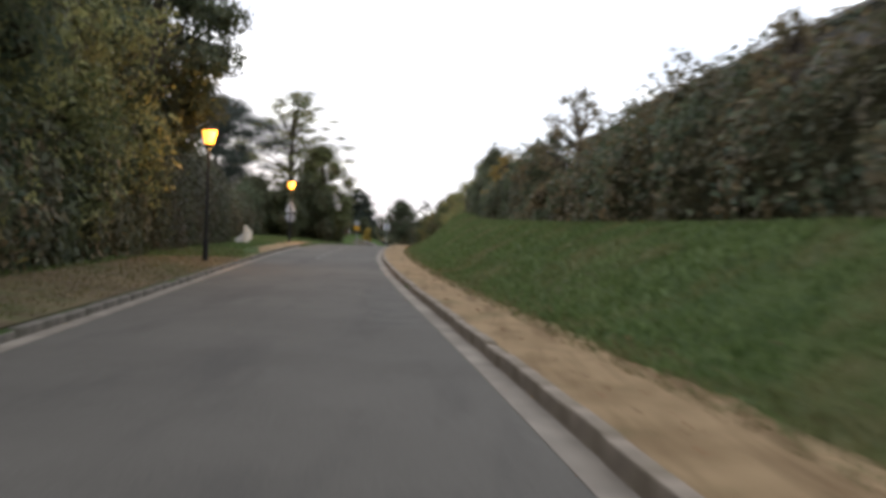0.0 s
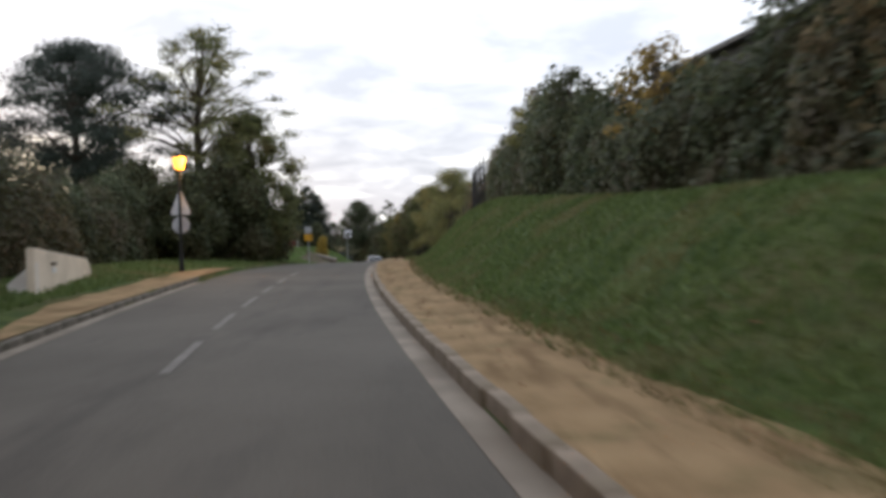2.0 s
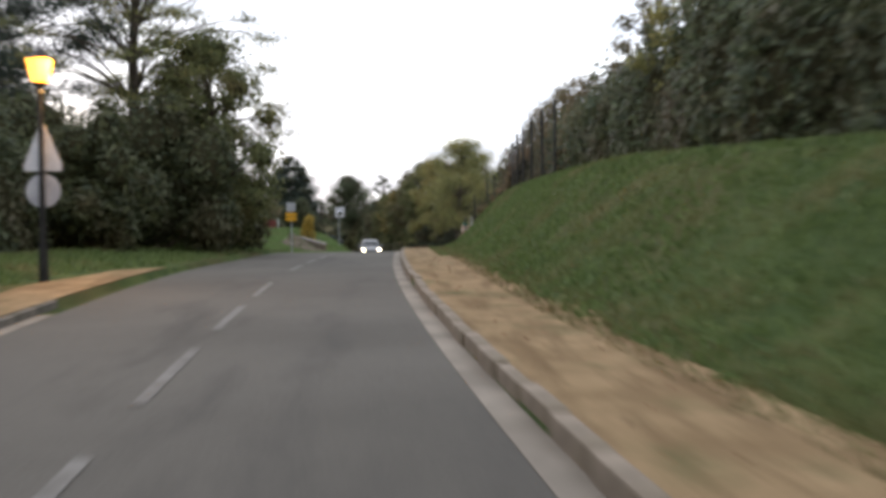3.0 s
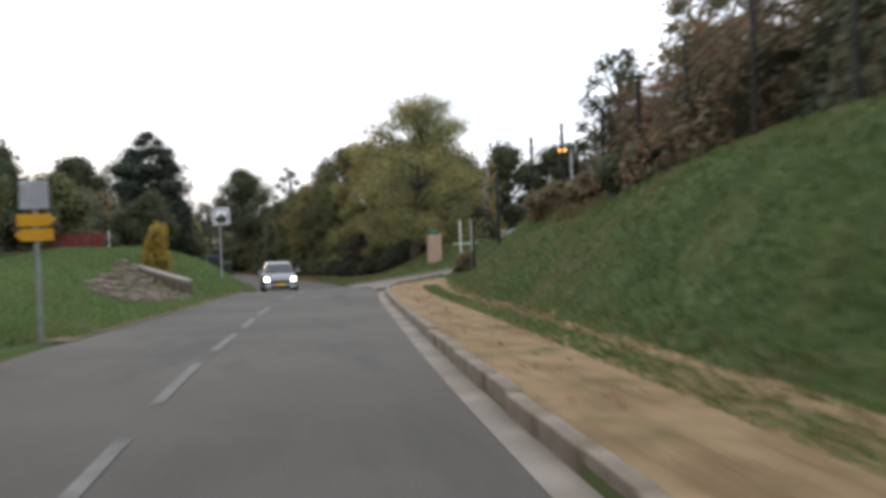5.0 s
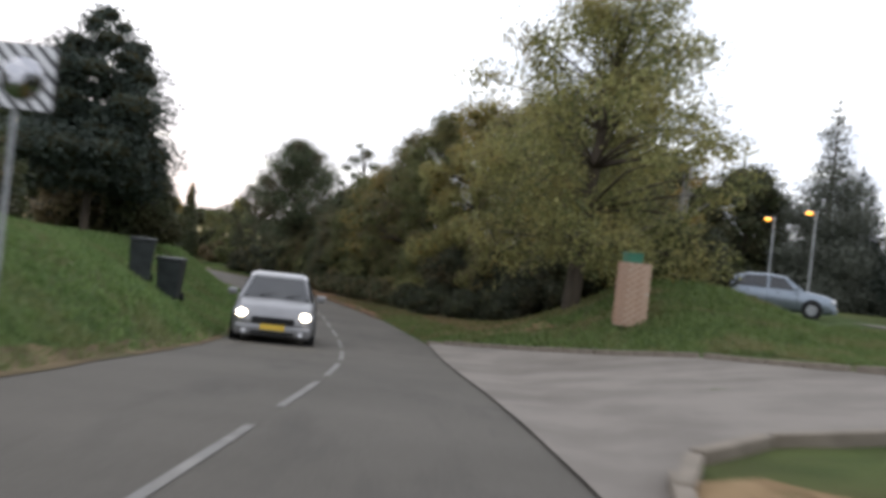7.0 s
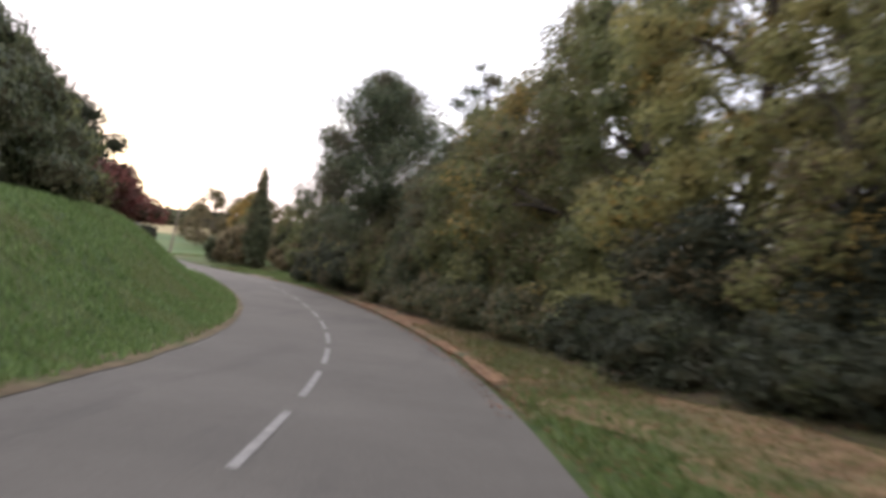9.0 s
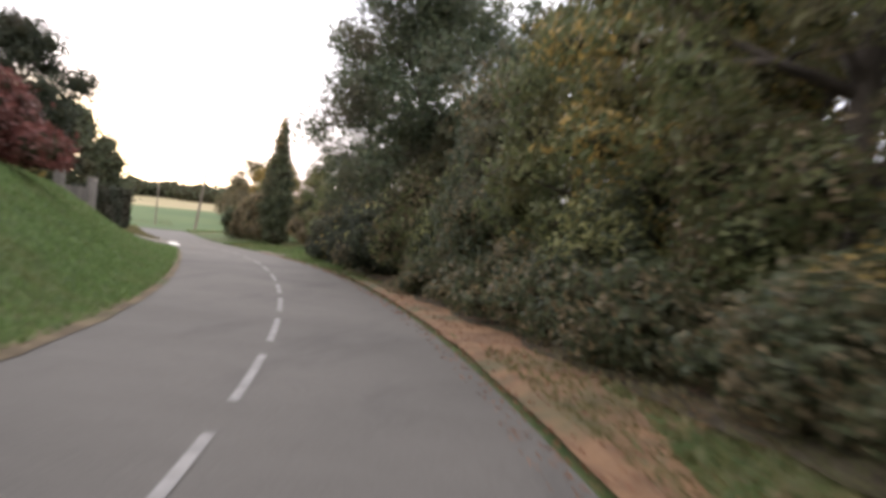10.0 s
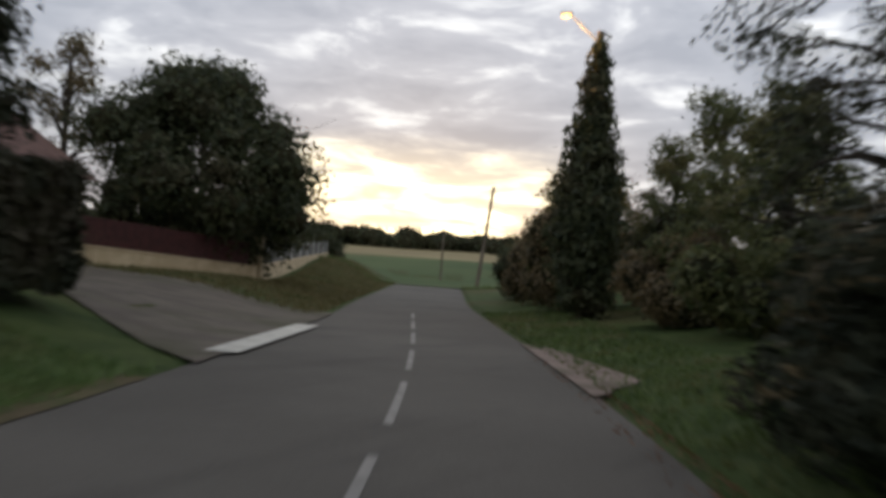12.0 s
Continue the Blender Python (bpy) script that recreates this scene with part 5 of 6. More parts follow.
def traffic_mirror(x, y):
    """Convex mirror in the middle of a black and white striped board, on a slim post."""
    z = gz(x, y)
    root = thing("traffic_mirror", x, y, z - 0.05, "round convex traffic mirror on a black and white striped board", "traffic mirror", turn=-6)
    h = 2.89 - z
    part("post", rod(0.03, 0.03, (0, 0, 0), (0, 0, h + 0.3), 10), "grey_metal", root)
    board = part("board", box(0.70, 0.025, 0.72, (0.08, -0.05, h), 0.01), "sign_dark", root, "dark board with white diagonal stripes")
    w = 0.06
    for k in range(-9, 9):
        bm = box(0.68, 0.006, 0.70, (0.08, -0.0665, h))
        for c, sgn in ((2 * k * w, -1), ((2 * k + 1.2) * w, 1)):
            nrm = Vector((1, 0, 1)).normalized()
            cut = bmesh.ops.bisect_plane(bm, geom=bm.verts[:] + bm.edges[:] + bm.faces[:], plane_co=Vector((0.08, 0, h)) + nrm * c, plane_no=nrm * sgn, clear_outer=True)
            rim = [e for e in cut["geom_cut"] if isinstance(e, bmesh.types.BMEdge)]
            if rim:
                bmesh.ops.holes_fill(bm, edges=rim)
        if bm.faces:
            part("stripe", bm, "sign_white", board)
        else:
            bm.free()
    bm = bmesh.new()
    rings = [[bm.verts.new((0.08 + r * math.cos(a), -0.085 - 0.03 * (1 - (r / 0.23) ** 2), h - 0.02 + r * math.sin(a))) for a in [2 * math.pi * q / 32 for q in range(32)]] for r in (0.23, 0.19, 0.14, 0.09, 0.04)]
    for ra, rb in zip(rings, rings[1:]):
        for q in range(32):
            bm.faces.new((ra[q], ra[(q + 1) % 32], rb[(q + 1) % 32], rb[q]))
    bm.faces.new(rings[-1])
    part("mirror_glass", bm, "mirror_face", board, "convex mirror glass", shade=True)
    part("mirror_rim", rod(0.245, 0.245, (0.08, -0.066, h - 0.02), (0.08, -0.084, h - 0.02), 32), "sign_ring", board, "grey mirror rim")


traffic_mirror(-7.3, 121.6)


def arrow_sign(x, y):
    z = gz(x, y)
    h = 3.06 - z
    root = thing("direction_sign", x, y, z - 0.05, "grey sign panel over orange direction arrows on a post", "road sign", turn=-4)
    part("post", rod(0.035, 0.035, (0, 0, 0), (0, 0, h), 10), "grey_metal", root)
    part("panel", box(0.42, 0.03, 0.42, (0, -0.05, h - 0.21), 0.02), "sign_back", root, "blank grey back panel")
    for i, dz in enumerate((0.58, 0.80)):
        s = 1 if i == 0 else -1
        bm = bmesh.new()
        c = [(-0.26, -0.09), (0.2, -0.09), (0.3, 0), (0.2, 0.09), (-0.26, 0.09)]
        a = [bm.verts.new((s * px, -0.04, h - dz + pz)) for px, pz in c]
        b = [bm.verts.new((s * px, -0.065, h - dz + pz)) for px, pz in c]
        bm.faces.new(a); bm.faces.new(b[::-1])
        for k in range(5):
            bm.faces.new((a[k], a[(k + 1) % 5], b[(k + 1) % 5], b[k]))
        part("arrow_board", bm, "sign_yellow", root, "orange arrow board")


arrow_sign(-8.6, 96.8)

# brick pillar with a green box on top
def brick_pillar(x, y, w, h, turn, name="brick_pillar", label="squat brick pillar with a green box on top", cap=True, mat="brick"):
    z = gz(x, y)
    root = thing(name, x, y, z - 0.03, label, "pillar", turn=turn)
    part("mortar_core", box(w - 0.03, w - 0.03, h, (0, 0, h / 2)), "mortar", root)
    shared = {}
    rows = int(h / 0.075)
    per = max(1, round((w - 0.1) / 0.24))
    bw = (w - 0.1) / per
    for key, (sx, sy) in (("x", (bw - 0.012, 0.10)), ("y", (0.10, bw - 0.012))):
        b = box(sx, sy, 0.063, (0, 0, 0), 0.006)
        me = bpy.data.meshes.new("brick"); b.to_mesh(me); b.free()
        me.materials.append(MAT[mat]); shared[key] = me
    g = np.random.default_rng(3)
    for r in range(rows):
        zz = 0.037 + r * 0.075
        flip = -1 if r % 2 else 1
        for k in range(per):
            # each face starts at one corner and leaves the other to its neighbour; courses alternate
            c = flip * (-w / 2 + bw * (k + 0.5))
            f = w / 2 - 0.05
            for key, px, py in (("x", c, -f), ("x", -c, f), ("y", f * flip, c * flip), ("y", -f * flip, -c * flip)):
                ob = new("brick", shared[key])
                ob.parent = root
                jit = g.normal(0, 0.004, 2)
                ob.matrix_basis = pose(px + jit[0], py + jit[1], zz, 0, 0, g.normal(0, 0.8))
    if cap:
        bx = part("green_box", box(w * 0.62, w * 0.6, 0.2, (-w * 0.12, 0, h + 0.1), 0.03), "green_plastic", root, "dark green plastic box")
        part("lid", box(w * 0.66, w * 0.64, 0.05, (-w * 0.12, 0, h + 0.215), 0.02), "green_plastic", bx)
    return root


brick_pillar(3.05, 133.9, 0.60, 1.5, 12)
brick_pillar(-22.6, 194.0, 0.38, 1.65, 20, "gate_pillar", "old grey brick gate pillar with ragged edges", False, "grey_brick")
brick_pillar(-22.2, 190.4, 0.38, 1.55, 20, "gate_pillar", "old grey brick gate pillar at the top of the bank", False, "grey_brick")


def garden_gate():
    """A weathered plank gate between the two pillars."""
    (x0, y0), (x1, y1) = (-22.24, 190.75), (-22.56, 193.68)
    z = max(gz(x0, y0), gz(x1, y1))
    root = thing("garden_gate", (x0 + x1) / 2, (y0 + y1) / 2, z - 0.02, "weathered dark plank gate between old brick pillars", "gate", turn=math.degrees(math.atan2(y1 - y0, x1 - x0)))
    L = math.hypot(x1 - x0, y1 - y0)
    for k in range(18):
        part("board", box(L / 18 - 0.012, 0.025, 0.62 + 0.04 * math.sin(k * 1.7), (-L / 2 + L / 18 * (k + 0.5), 0, 0.35), 0.004), "old_wood", root)
    for zz in (0.16, 0.52):
        part("rail", box(L, 0.05, 0.08, (0, 0.04, zz), 0.006), "old_wood", root)


garden_gate()


def stone_wall():
    """Low dry-laid wall running back from the gate pillar."""
    g = np.random.default_rng(21)
    ox, oy = -22.75, 194.5
    root = thing("stone_wall", ox, oy, gz(ox, oy) - 0.05, "low wall of rough grey stones by the gate", "wall")
    shared = []
    for k in range(4):
        b = box(g.uniform(0.22, 0.34), 0.22, 0.13, (0, 0, 0), 0.03)
        me = bpy.data.meshes.new("stone"); b.to_mesh(me); b.free(); me.materials.append(MAT["grey_brick"]); shared.append(me)
    for r in range(4):
        for k in range(7):
            ob = new("stone", shared[int(g.integers(0, 4))])
            ob.parent = root
            x, y = ox - 0.04 * k, oy + 0.27 * (k + 0.5 * (r % 2))
            ob.matrix_basis = pose(x - ox, y - oy, gz(x, y) - gz(ox, oy) + 0.1 + 0.125 * r, g.normal(0, 2), g.normal(0, 2), 98 + g.normal(0, 4))


stone_wall()

# barrier of two white posts at the mouth of the side road
def barrier():
    x, y = 1.68, 118.3
    z = gz(x, y)
    root = thing("barrier", x, y, z - 0.05, "two white posts joined by a thin rail", "barrier")
    for px, py in ((0, 0), (0.47, 0.2)):
        part("post", rod(0.024, 0.024, (px, py, 0), (px, py, 2.42 - z), 12), "white_paint", root)
    part("rail", rod(0.014, 0.014, (-0.3, -0.15, (2.42 - z) * 0.56), (0.7, 0.42, (2.42 - z) * 0.56), 8), "white_paint", root)


barrier()

# mesh fence along the bank top
def mesh_fence():
    g = np.random.default_rng(8)
    line = [(80 + 3.0 * k, 5.3) for k in range(9)] + [(107.0, 4.95), (109.8, 4.6), (111.8, 3.8), (113.6, 3.1)]
    for (yy, da), (yn, db) in zip(line, line[1:]):
        x0, _ = beside("R", yy, da)
        x1, _ = beside("R", yn, db)
        z0, z1 = gz(x0, yy), gz(x1, yn)
        hh = 2.3
        root = thing("fence_bay", x0, yy, z0 - 0.05, "dark wire mesh fence bay with a black post", "fence", "mesh fence on the bank")
        part("post", rod(0.045, 0.045, (0, 0, 0), (0, 0, hh + 0.25), 8), "black_metal", root)
        bm = bmesh.new()
        dx, dy, dz = x1 - x0, yn - yy, z1 - z0
        for k in range(9):
            zz = hh * (k + 0.2) / 8.4
            tube(bm, [(0, 0, zz), (dx, dy, zz + dz)], 0.006, 0.006, 3)
        for k in range(1, 15):
            t = k / 15
            tube(bm, [(dx * t, dy * t, 0.05 + dz * t), (dx * t, dy * t, hh + dz * t)], 0.004, 0.004, 3)
        part("wire_mesh", bm, "black_metal", root)


mesh_fence()
px, py = (1.34, 114.0)
pp = thing("black_post", px, py, gz(px, py) - 0.05, "thin black metal post at the end of the path", "post")
part("shaft", rod(0.045, 0.045, (0, 0, 0), (0, 0, 1.75), 10), "black_metal", pp)
part("cap", ball(0.055, (0, 0, 1.76), (1, 1, 0.6)), "black_metal", pp)

# long grey building behind the bank hedge
def long_building():
    root = thing("long_building", 18.6, 20, gz(9.0, 20), "long flat-roofed grey building with a lower end wing", "building", turn=5.4)
    part("wall", box(7.0, 92, 7.8, (0, -3.6, 3.7), 0.03), "grey_render", root)
    part("wing_wall", box(6.6, 16.4, 7.4, (0.2, 50.7, 3.5), 0.03), "grey_render", root)
    part("roof", box(7.8, 92.6, 0.22, (0, -3.6, 7.72), 0.02), "grey_sheet", root, "grey sheet roof")
    part("wing_roof", box(7.5, 16.6, 0.2, (0.15, 51.0, 7.3), 0.02), "grey_sheet", root, "grey sheet roof")


long_building()

# side road, its far kerb, car park, garage
def side_road():
    verts, faces = [], []
    a0 = [(-1.85, 114.2), (-1.25, 116.6), (-0.8, 117.7), (0.0, 118.3), (1.2, 118.1), (2.6, 117.3), (5.0, 116.3), (9.0, 115.8), (18.0, 122.0), (30.0, 138.0)]
    b0 = [(-1.35, 137.5), (-0.25, 134.8), (0.7, 132.7), (1.9, 130.4), (3.1, 128.6), (3.9, 124.5), (5.0, 121.3), (8.5, 121.5), (12.5, 132.0), (14.5, 146.0)]
    n = len(a0)
    for (ax, ay), (bx, by) in zip(a0, b0):
        for t in np.linspace(0, 1, 9):
            x, y = ax + (bx - ax) * t, ay + (by - ay) * t
            verts.append((x, y, gz(x, y) + 0.03))
    for i in range(n - 1):
        for j in range(8):
            q = i * 9 + j
            faces.append((q, q + 1, q + 10, q + 9))
    tagged(mesh_object("side_road", verts, faces, "side_asphalt", shade=True), "pale tarmac side road opening on to the lane", "road", kind="structure")
    k = thing("side_kerb", 0, 0, 0, "low concrete kerb round the side road", "kerb", kind="structure")
    shared = box(0.14, 0.96, 0.2, (0, 0, 0), 0.02)
    me = bpy.data.meshes.new("kerb_stone"); shared.to_mesh(me); shared.free(); me.materials.append(MAT["gutter"])
    for line in (a0[:8], b0[:8]):
        for (x0, y0), (x1, y1) in zip(line, line[1:]):
            L = math.hypot(x1 - x0, y1 - y0)
            for s in np.arange(0.5, L + 0.2, 1.0):
                x, y = x0 + (x1 - x0) * s / L, y0 + (y1 - y0) * s / L
                ob = new("kerb_stone", me)
                ob.parent = k
                dz = gz(x + (x1 - x0) / L * 0.4, y + (y1 - y0) / L * 0.4) - gz(x - (x1 - x0) / L * 0.4, y - (y1 - y0) / L * 0.4)
                ob.matrix_basis = pose(x, y, gz(x, y) + 0.02, math.degrees(math.atan2(dz, 0.8)), 0, math.degrees(math.atan2(y1 - y0, x1 - x0)) - 90)


side_road()


def garage():
    x, y = 24.5, 151.5
    z = gz(x, y)
    root = thing("garage", x, y, z - 0.05, "low brick garage with white doors and roof railing", "garage", turn=-27)
    part("wall", box(9.0, 5.0, 2.3, (0, 0, 1.15), 0.02), "brick", root)
    part("roof", box(9.4, 5.4, 0.16, (0, 0, 2.4), 0.02), "gutter", root)
    for i in range(3):
        d = part("door", box(2.1, 0.06, 1.95, (-3.0 + 2.9 * i, -2.53, 1.0), 0.01), "white_paint", root)
        part("handle", box(0.16, 0.04, 0.04, (-3.0 + 2.9 * i, -2.58, 0.95), 0.01), "grey_metal", d)
    for i in range(16):
        part("railing_post", rod(0.03, 0.03, (-4.5 + 0.6 * i, -2.4, 2.46), (-4.5 + 0.6 * i, -2.4, 3.4), 6), "white_paint", root)
    for zz in (2.7, 3.05, 3.4):
        part("rail", rod(0.03, 0.03, (-4.6, -2.4, zz), (4.6, -2.4, zz), 6), "white_paint", root)


garage()


def car(name, x, y, z, turn, paint, label, lit=False, length=4.2, width=1.74, height=1.48):
    """A hatchback: body with lofted sections, cabin glass, wheels, lamps, plate, mirrors. It points along its own -y."""
    root = thing(name, x, y, z, label, "car", turn=turn)
    w = width / 2
    # stations along the length: y, half width, sill, belt line
    st = [(-2.1, 0.60, 0.36, 0.58), (-2.02, 0.76, 0.24, 0.74), (-1.75, 0.84, 0.19, 0.84), (-1.2, 0.87, 0.18, 0.93), (-0.6, 0.87, 0.18, 0.96), (0.6, 0.87, 0.18, 0.97), (1.4, 0.86, 0.19, 0.98), (1.95, 0.80, 0.24, 0.96), (2.1, 0.70, 0.36, 0.86)]
    bm = bmesh.new()
    rings = []
    for py, hw, lo, hi in st:
        hw = hw * w / 0.87
        sec = [(-hw * 0.85, lo), (-hw, lo + 0.12), (-hw * 1.0, lo + (hi - lo) * 0.6), (-hw * 0.93, hi - 0.03), (-hw * 0.75, hi), (0, hi + 0.03), (hw * 0.75, hi), (hw * 0.93, hi - 0.03), (hw, lo + (hi - lo) * 0.6), (hw, lo + 0.12), (hw * 0.85, lo)]
        rings.append([bm.verts.new((a, py * length / 4.2, b)) for a, b in sec])
    for a, b in zip(rings, rings[1:]):
        for k in range(len(a)):
            bm.faces.new((a[k], a[(k + 1) % len(a)], b[(k + 1) % len(a)], b[k]))
    bm.faces.new(rings[0]); bm.faces.new(rings[-1])
    body = part("body", bm, paint, root, shade=True)
    # cabin shell with separate panes
    cab = [(-1.05, 0.72, 0.95), (-0.35, 0.60, height - 0.06), (0.2, 0.61, height), (1.0, 0.60, height - 0.03), (1.75, 0.62, height - 0.25), (1.98, 0.68, 0.96)]
    bm = bmesh.new(); rings = []
    for py, hw, hi in cab:
        rings.append([bm.verts.new(v) for v in ((-w * 0.93, py, 0.93), (-hw, py, hi - 0.04), (-hw * 0.8, py, hi), (hw * 0.8, py, hi), (hw, py, hi - 0.04), (w * 0.93, py, 0.93))])
    for a, b in zip(rings, rings[1:]):
        for k in range(6):
            bm.faces.new((a[k], a[(k + 1) % 6], b[(k + 1) % 6], b[k]))
    bm.faces.new(rings[0]); bm.faces.new(rings[-1])
    part("cabin", bm, paint, root, shade=False)

    def pane(name, corners, push):
        bm = bmesh.new()
        a = [bm.verts.new(Vector(c) + Vector(push)) for c in corners]
        b = [bm.verts.new(Vector(c) - Vector(push) * 0.4) for c in corners]
        bm.faces.new(a); bm.faces.new(b[::-1])
        for k in range(4):
            bm.faces.new((a[k], a[(k + 1) % 4], b[(k + 1) % 4], b[k]))
        part(name, bm, "glass_dark", root, "dark window glass")

    pane("windscreen", [(-w * 0.80, -1.01, 0.96), (w * 0.80, -1.01, 0.96), (0.54, -0.40, height - 0.115), (-0.54, -0.40, height - 0.115)], (0, -0.02, 0.02))
    pane("rear_window", [(-0.56, 1.97, 1.02), (0.56, 1.97, 1.02), (0.5, 1.80, height - 0.32), (-0.5, 1.80, height - 0.32)], (0, 0.02, 0.0))
    for s in (-1, 1):
        pane("side_window", [(s * w * 0.915, -0.66, 0.97), (s * w * 0.915, 0.22, 0.97), (s * 0.625, 0.22, height - 0.08), (s * 0.615, -0.30, height - 0.12)], (s * 0.018, 0, 0.006))
        pane("side_window", [(s * w * 0.915, 0.30, 0.97), (s * w * 0.915, 1.40, 0.97), (s * 0.625, 1.10, height - 0.12), (s * 0.625, 0.30, height - 0.08)], (s * 0.018, 0, 0.006))
        part("mirror", box(0.2, 0.1, 0.14, (s * (w + 0.08), -0.75, 1.02), 0.04), paint, root)
        hl = part("headlight", ball(0.11, (s * w * 0.74, -1.99, 0.68), (1.55, 0.75, 0.85)), "sign_white", root, "clear headlight glass")
        part("lit_bulb", ball(0.085, (s * w * 0.74, -2.045, 0.68), (1.2, 0.6, 0.85)), "head_glow" if lit else "white_paint", hl, "bright lit bulb" if lit else "")
        part("fog_lamp", rod(0.05, 0.05, (s * w * 0.66, -2.16, 0.33), (s * w * 0.66, -2.10, 0.33), 14), "sign_white", root)
        part("tail_light", box(0.2, 0.06, 0.24, (s * w * 0.8, 2.03, 0.82), 0.03), "red_cloth", root)
        for wy in (-0.78, 0.26, 1.22):
            part("door_seam", box(0.012, 0.012, 0.55, (s * (w - 0.001), wy, 0.60)), "rubber", root)
        for wy in (-0.1, 0.95):
            part("door_handle", box(0.03, 0.16, 0.03, (s * (w * 0.965), wy, 0.82), 0.01), "car_dark", root)
        for wy in (-1.3, 1.28):
            part("wheel_arch", rod(0.37, 0.37, (s * (w - 0.2), wy, 0.33), (s * (w + 0.004), wy, 0.33), 24), "rubber", root)
            t = part("wheel", rod(0.31, 0.31, (s * (w - 0.17), wy, 0.31), (s * (w + 0.01), wy, 0.31), 24), "rubber", root)
            part("rim", rod(0.2, 0.18, (s * (w + 0.005), wy, 0.31), (s * (w + 0.02), wy, 0.31), 16), "grey_metal", t)
    for k in (-0.35, 0.2):
        part("wiper", rod(0.012, 0.008, (k, -1.02, 1.0), (k + 0.42, -0.86, 1.08), 6), "rubber", root)
    part("grille", box(width * 0.5, 0.05, 0.14, (0, -2.1, 0.56), 0.02), "rubber", root)
    part("bumper", box(width * 0.9, 0.2, 0.24, (0, -2.05, 0.36), 0.07), paint, root)
    part("air_intake", box(width * 0.5, 0.03, 0.08, (0, -2.15, 0.31), 0.01), "rubber", root)
    part("number_plate", box(0.5, 0.02, 0.11, (0, -2.16, 0.43), 0.008), "plate_yellow", root, "plain yellowish plate")
    return root


oc_y = 133.3
car("oncoming_car", -5.15, oc_y, float(level(oc_y)), 3, "car_grey", "grey hatchback with its headlights on in the lane", True)
car("parked_car", 11.9, 146.6, gz(11.9, 146.6), 66, "car_blue", "silver-blue hatchback parked by the side road")

# lamps of the car park
for i, (lx, ly, h) in enumerate(((19.8, 161.2, 5.2), (19.6, 166.0, 5.0), (8.1, 125.2, 5.1))):
    z = gz(lx, ly)
    root = thing("car_park_lamp", lx, ly, z - 0.05, "tall thin lamp post with an amber light", "street lamp", "car park lamps")
    part("pole", rod(0.07, 0.05, (0, 0, 0), (0, 0, h), 10), "grey_metal", root)
    hd = part("lamp_head", box(0.6, 0.22, 0.1, (-0.25, 0, h), 0.03), "grey_metal", root)
    part("bulb", ball(0.13, (-0.4, -0.05, h - 0.07), (1.5, 0.9, 0.6)), "lamp_glow", hd, "glowing amber bulb")

# wheeled bins on the bank
for i, (bx, by) in enumerate(((-8.45, 134.4), (-7.8, 134.7))):
    root = thing("wheeled_bin", bx, by, gz(bx, by) - 0.03, "dark plastic wheeled bin standing on the bank", "bin", "bins on the bank", turn=10 - 14 * i)
    bm = box(0.56, 0.62, 0.9, (0, 0, 0.5), 0.03)
    for v in bm.verts:
        if v.co.z < 0.3:
            v.co.x *= 0.82; v.co.y *= 0.82
    part("body", bm, "bin_plastic", root)
    part("lid", box(0.6, 0.68, 0.07, (0, -0.01, 0.99), 0.03), "bin_plastic", root)
    part("handle", rod(0.018, 0.018, (-0.25, 0.34, 0.93), (0.25, 0.34, 0.93), 8), "rubber", root)
    for s in (-1, 1):
        part("wheel", rod(0.1, 0.1, (s * 0.24, 0.26, 0.1), (s * 0.29, 0.26, 0.1), 14), "rubber", root)

# bank faced with rough stones below a pale coping, by the drive on the left
def stone_bank():
    g = np.random.default_rng(12)
    ox, oy = -9.6, 112.5
    oz = gz(ox, oy) - 0.1
    root = thing("stone_bank", ox, oy, oz, "sloping bank faced with rough brown stones, pale coping above", "wall")
    c = [(-10.4, 109.6), (-8.9, 108.6), (-7.75, 113.6), (-10.4, 117.2)]
    rows, cols = 15, 8
    for i in range(rows):
        for j in range(cols):
            u = (i + 0.5 + 0.3 * g.uniform(-1, 1)) / rows; v = (j + 0.5 * (i % 2) + 0.3 + 0.25 * g.uniform(-1, 1)) / cols
            x = (c[0][0] * (1 - u) + c[3][0] * u) * (1 - v) + (c[1][0] * (1 - u) + c[2][0] * u) * v
            y = (c[0][1] * (1 - u) + c[3][1] * u) * (1 - v) + (c[1][1] * (1 - u) + c[2][1] * u) * v
            b = box(g.uniform(0.24, 0.38), g.uniform(0.32, 0.55), 0.2, (0, 0, 0), 0.05)
            for w in b.verts:
                w.co += Vector((noise.noise(w.co * 4 + Vector((i, j, 0))), noise.noise(w.co * 4 + Vector((j, i, 3))), 0)) * 0.06
            ob = part("stone", b, "rubble", root)
            ob.matrix_basis = Matrix.Translation((x - ox, y - oy, gz(x, y) - oz + g.uniform(-0.05, 0.03))) @ pose(0, 0, 0, g.normal(0, 4), g.normal(8, 4), g.uniform(-20, 20))
    for i in range(8):
        t = (i + 0.5) / 8
        x, y, z = -10.5 + 2.6 * t, 117.5 - 3.5 * t, 1.29 - 0.62 * t
        b = box(0.56, 0.3, 0.12, (0, 0, 0), 0.025)
        ob = part("coping_stone", b, "stone", root)
        ob.matrix_basis = Matrix.Translation((x - ox, y - oy, z - oz)) @ pose(0, 0, 0, 0, 8, -53)
        b = box(0.53, 0.22, 0.7, (0, 0, -0.4), 0.03)
        ob = part("wall_stone", b, "rubble", root)
        ob.matrix_basis = Matrix.Translation((x - ox, y - oy, z - oz)) @ pose(0, 0, 0, 0, 8, -53)


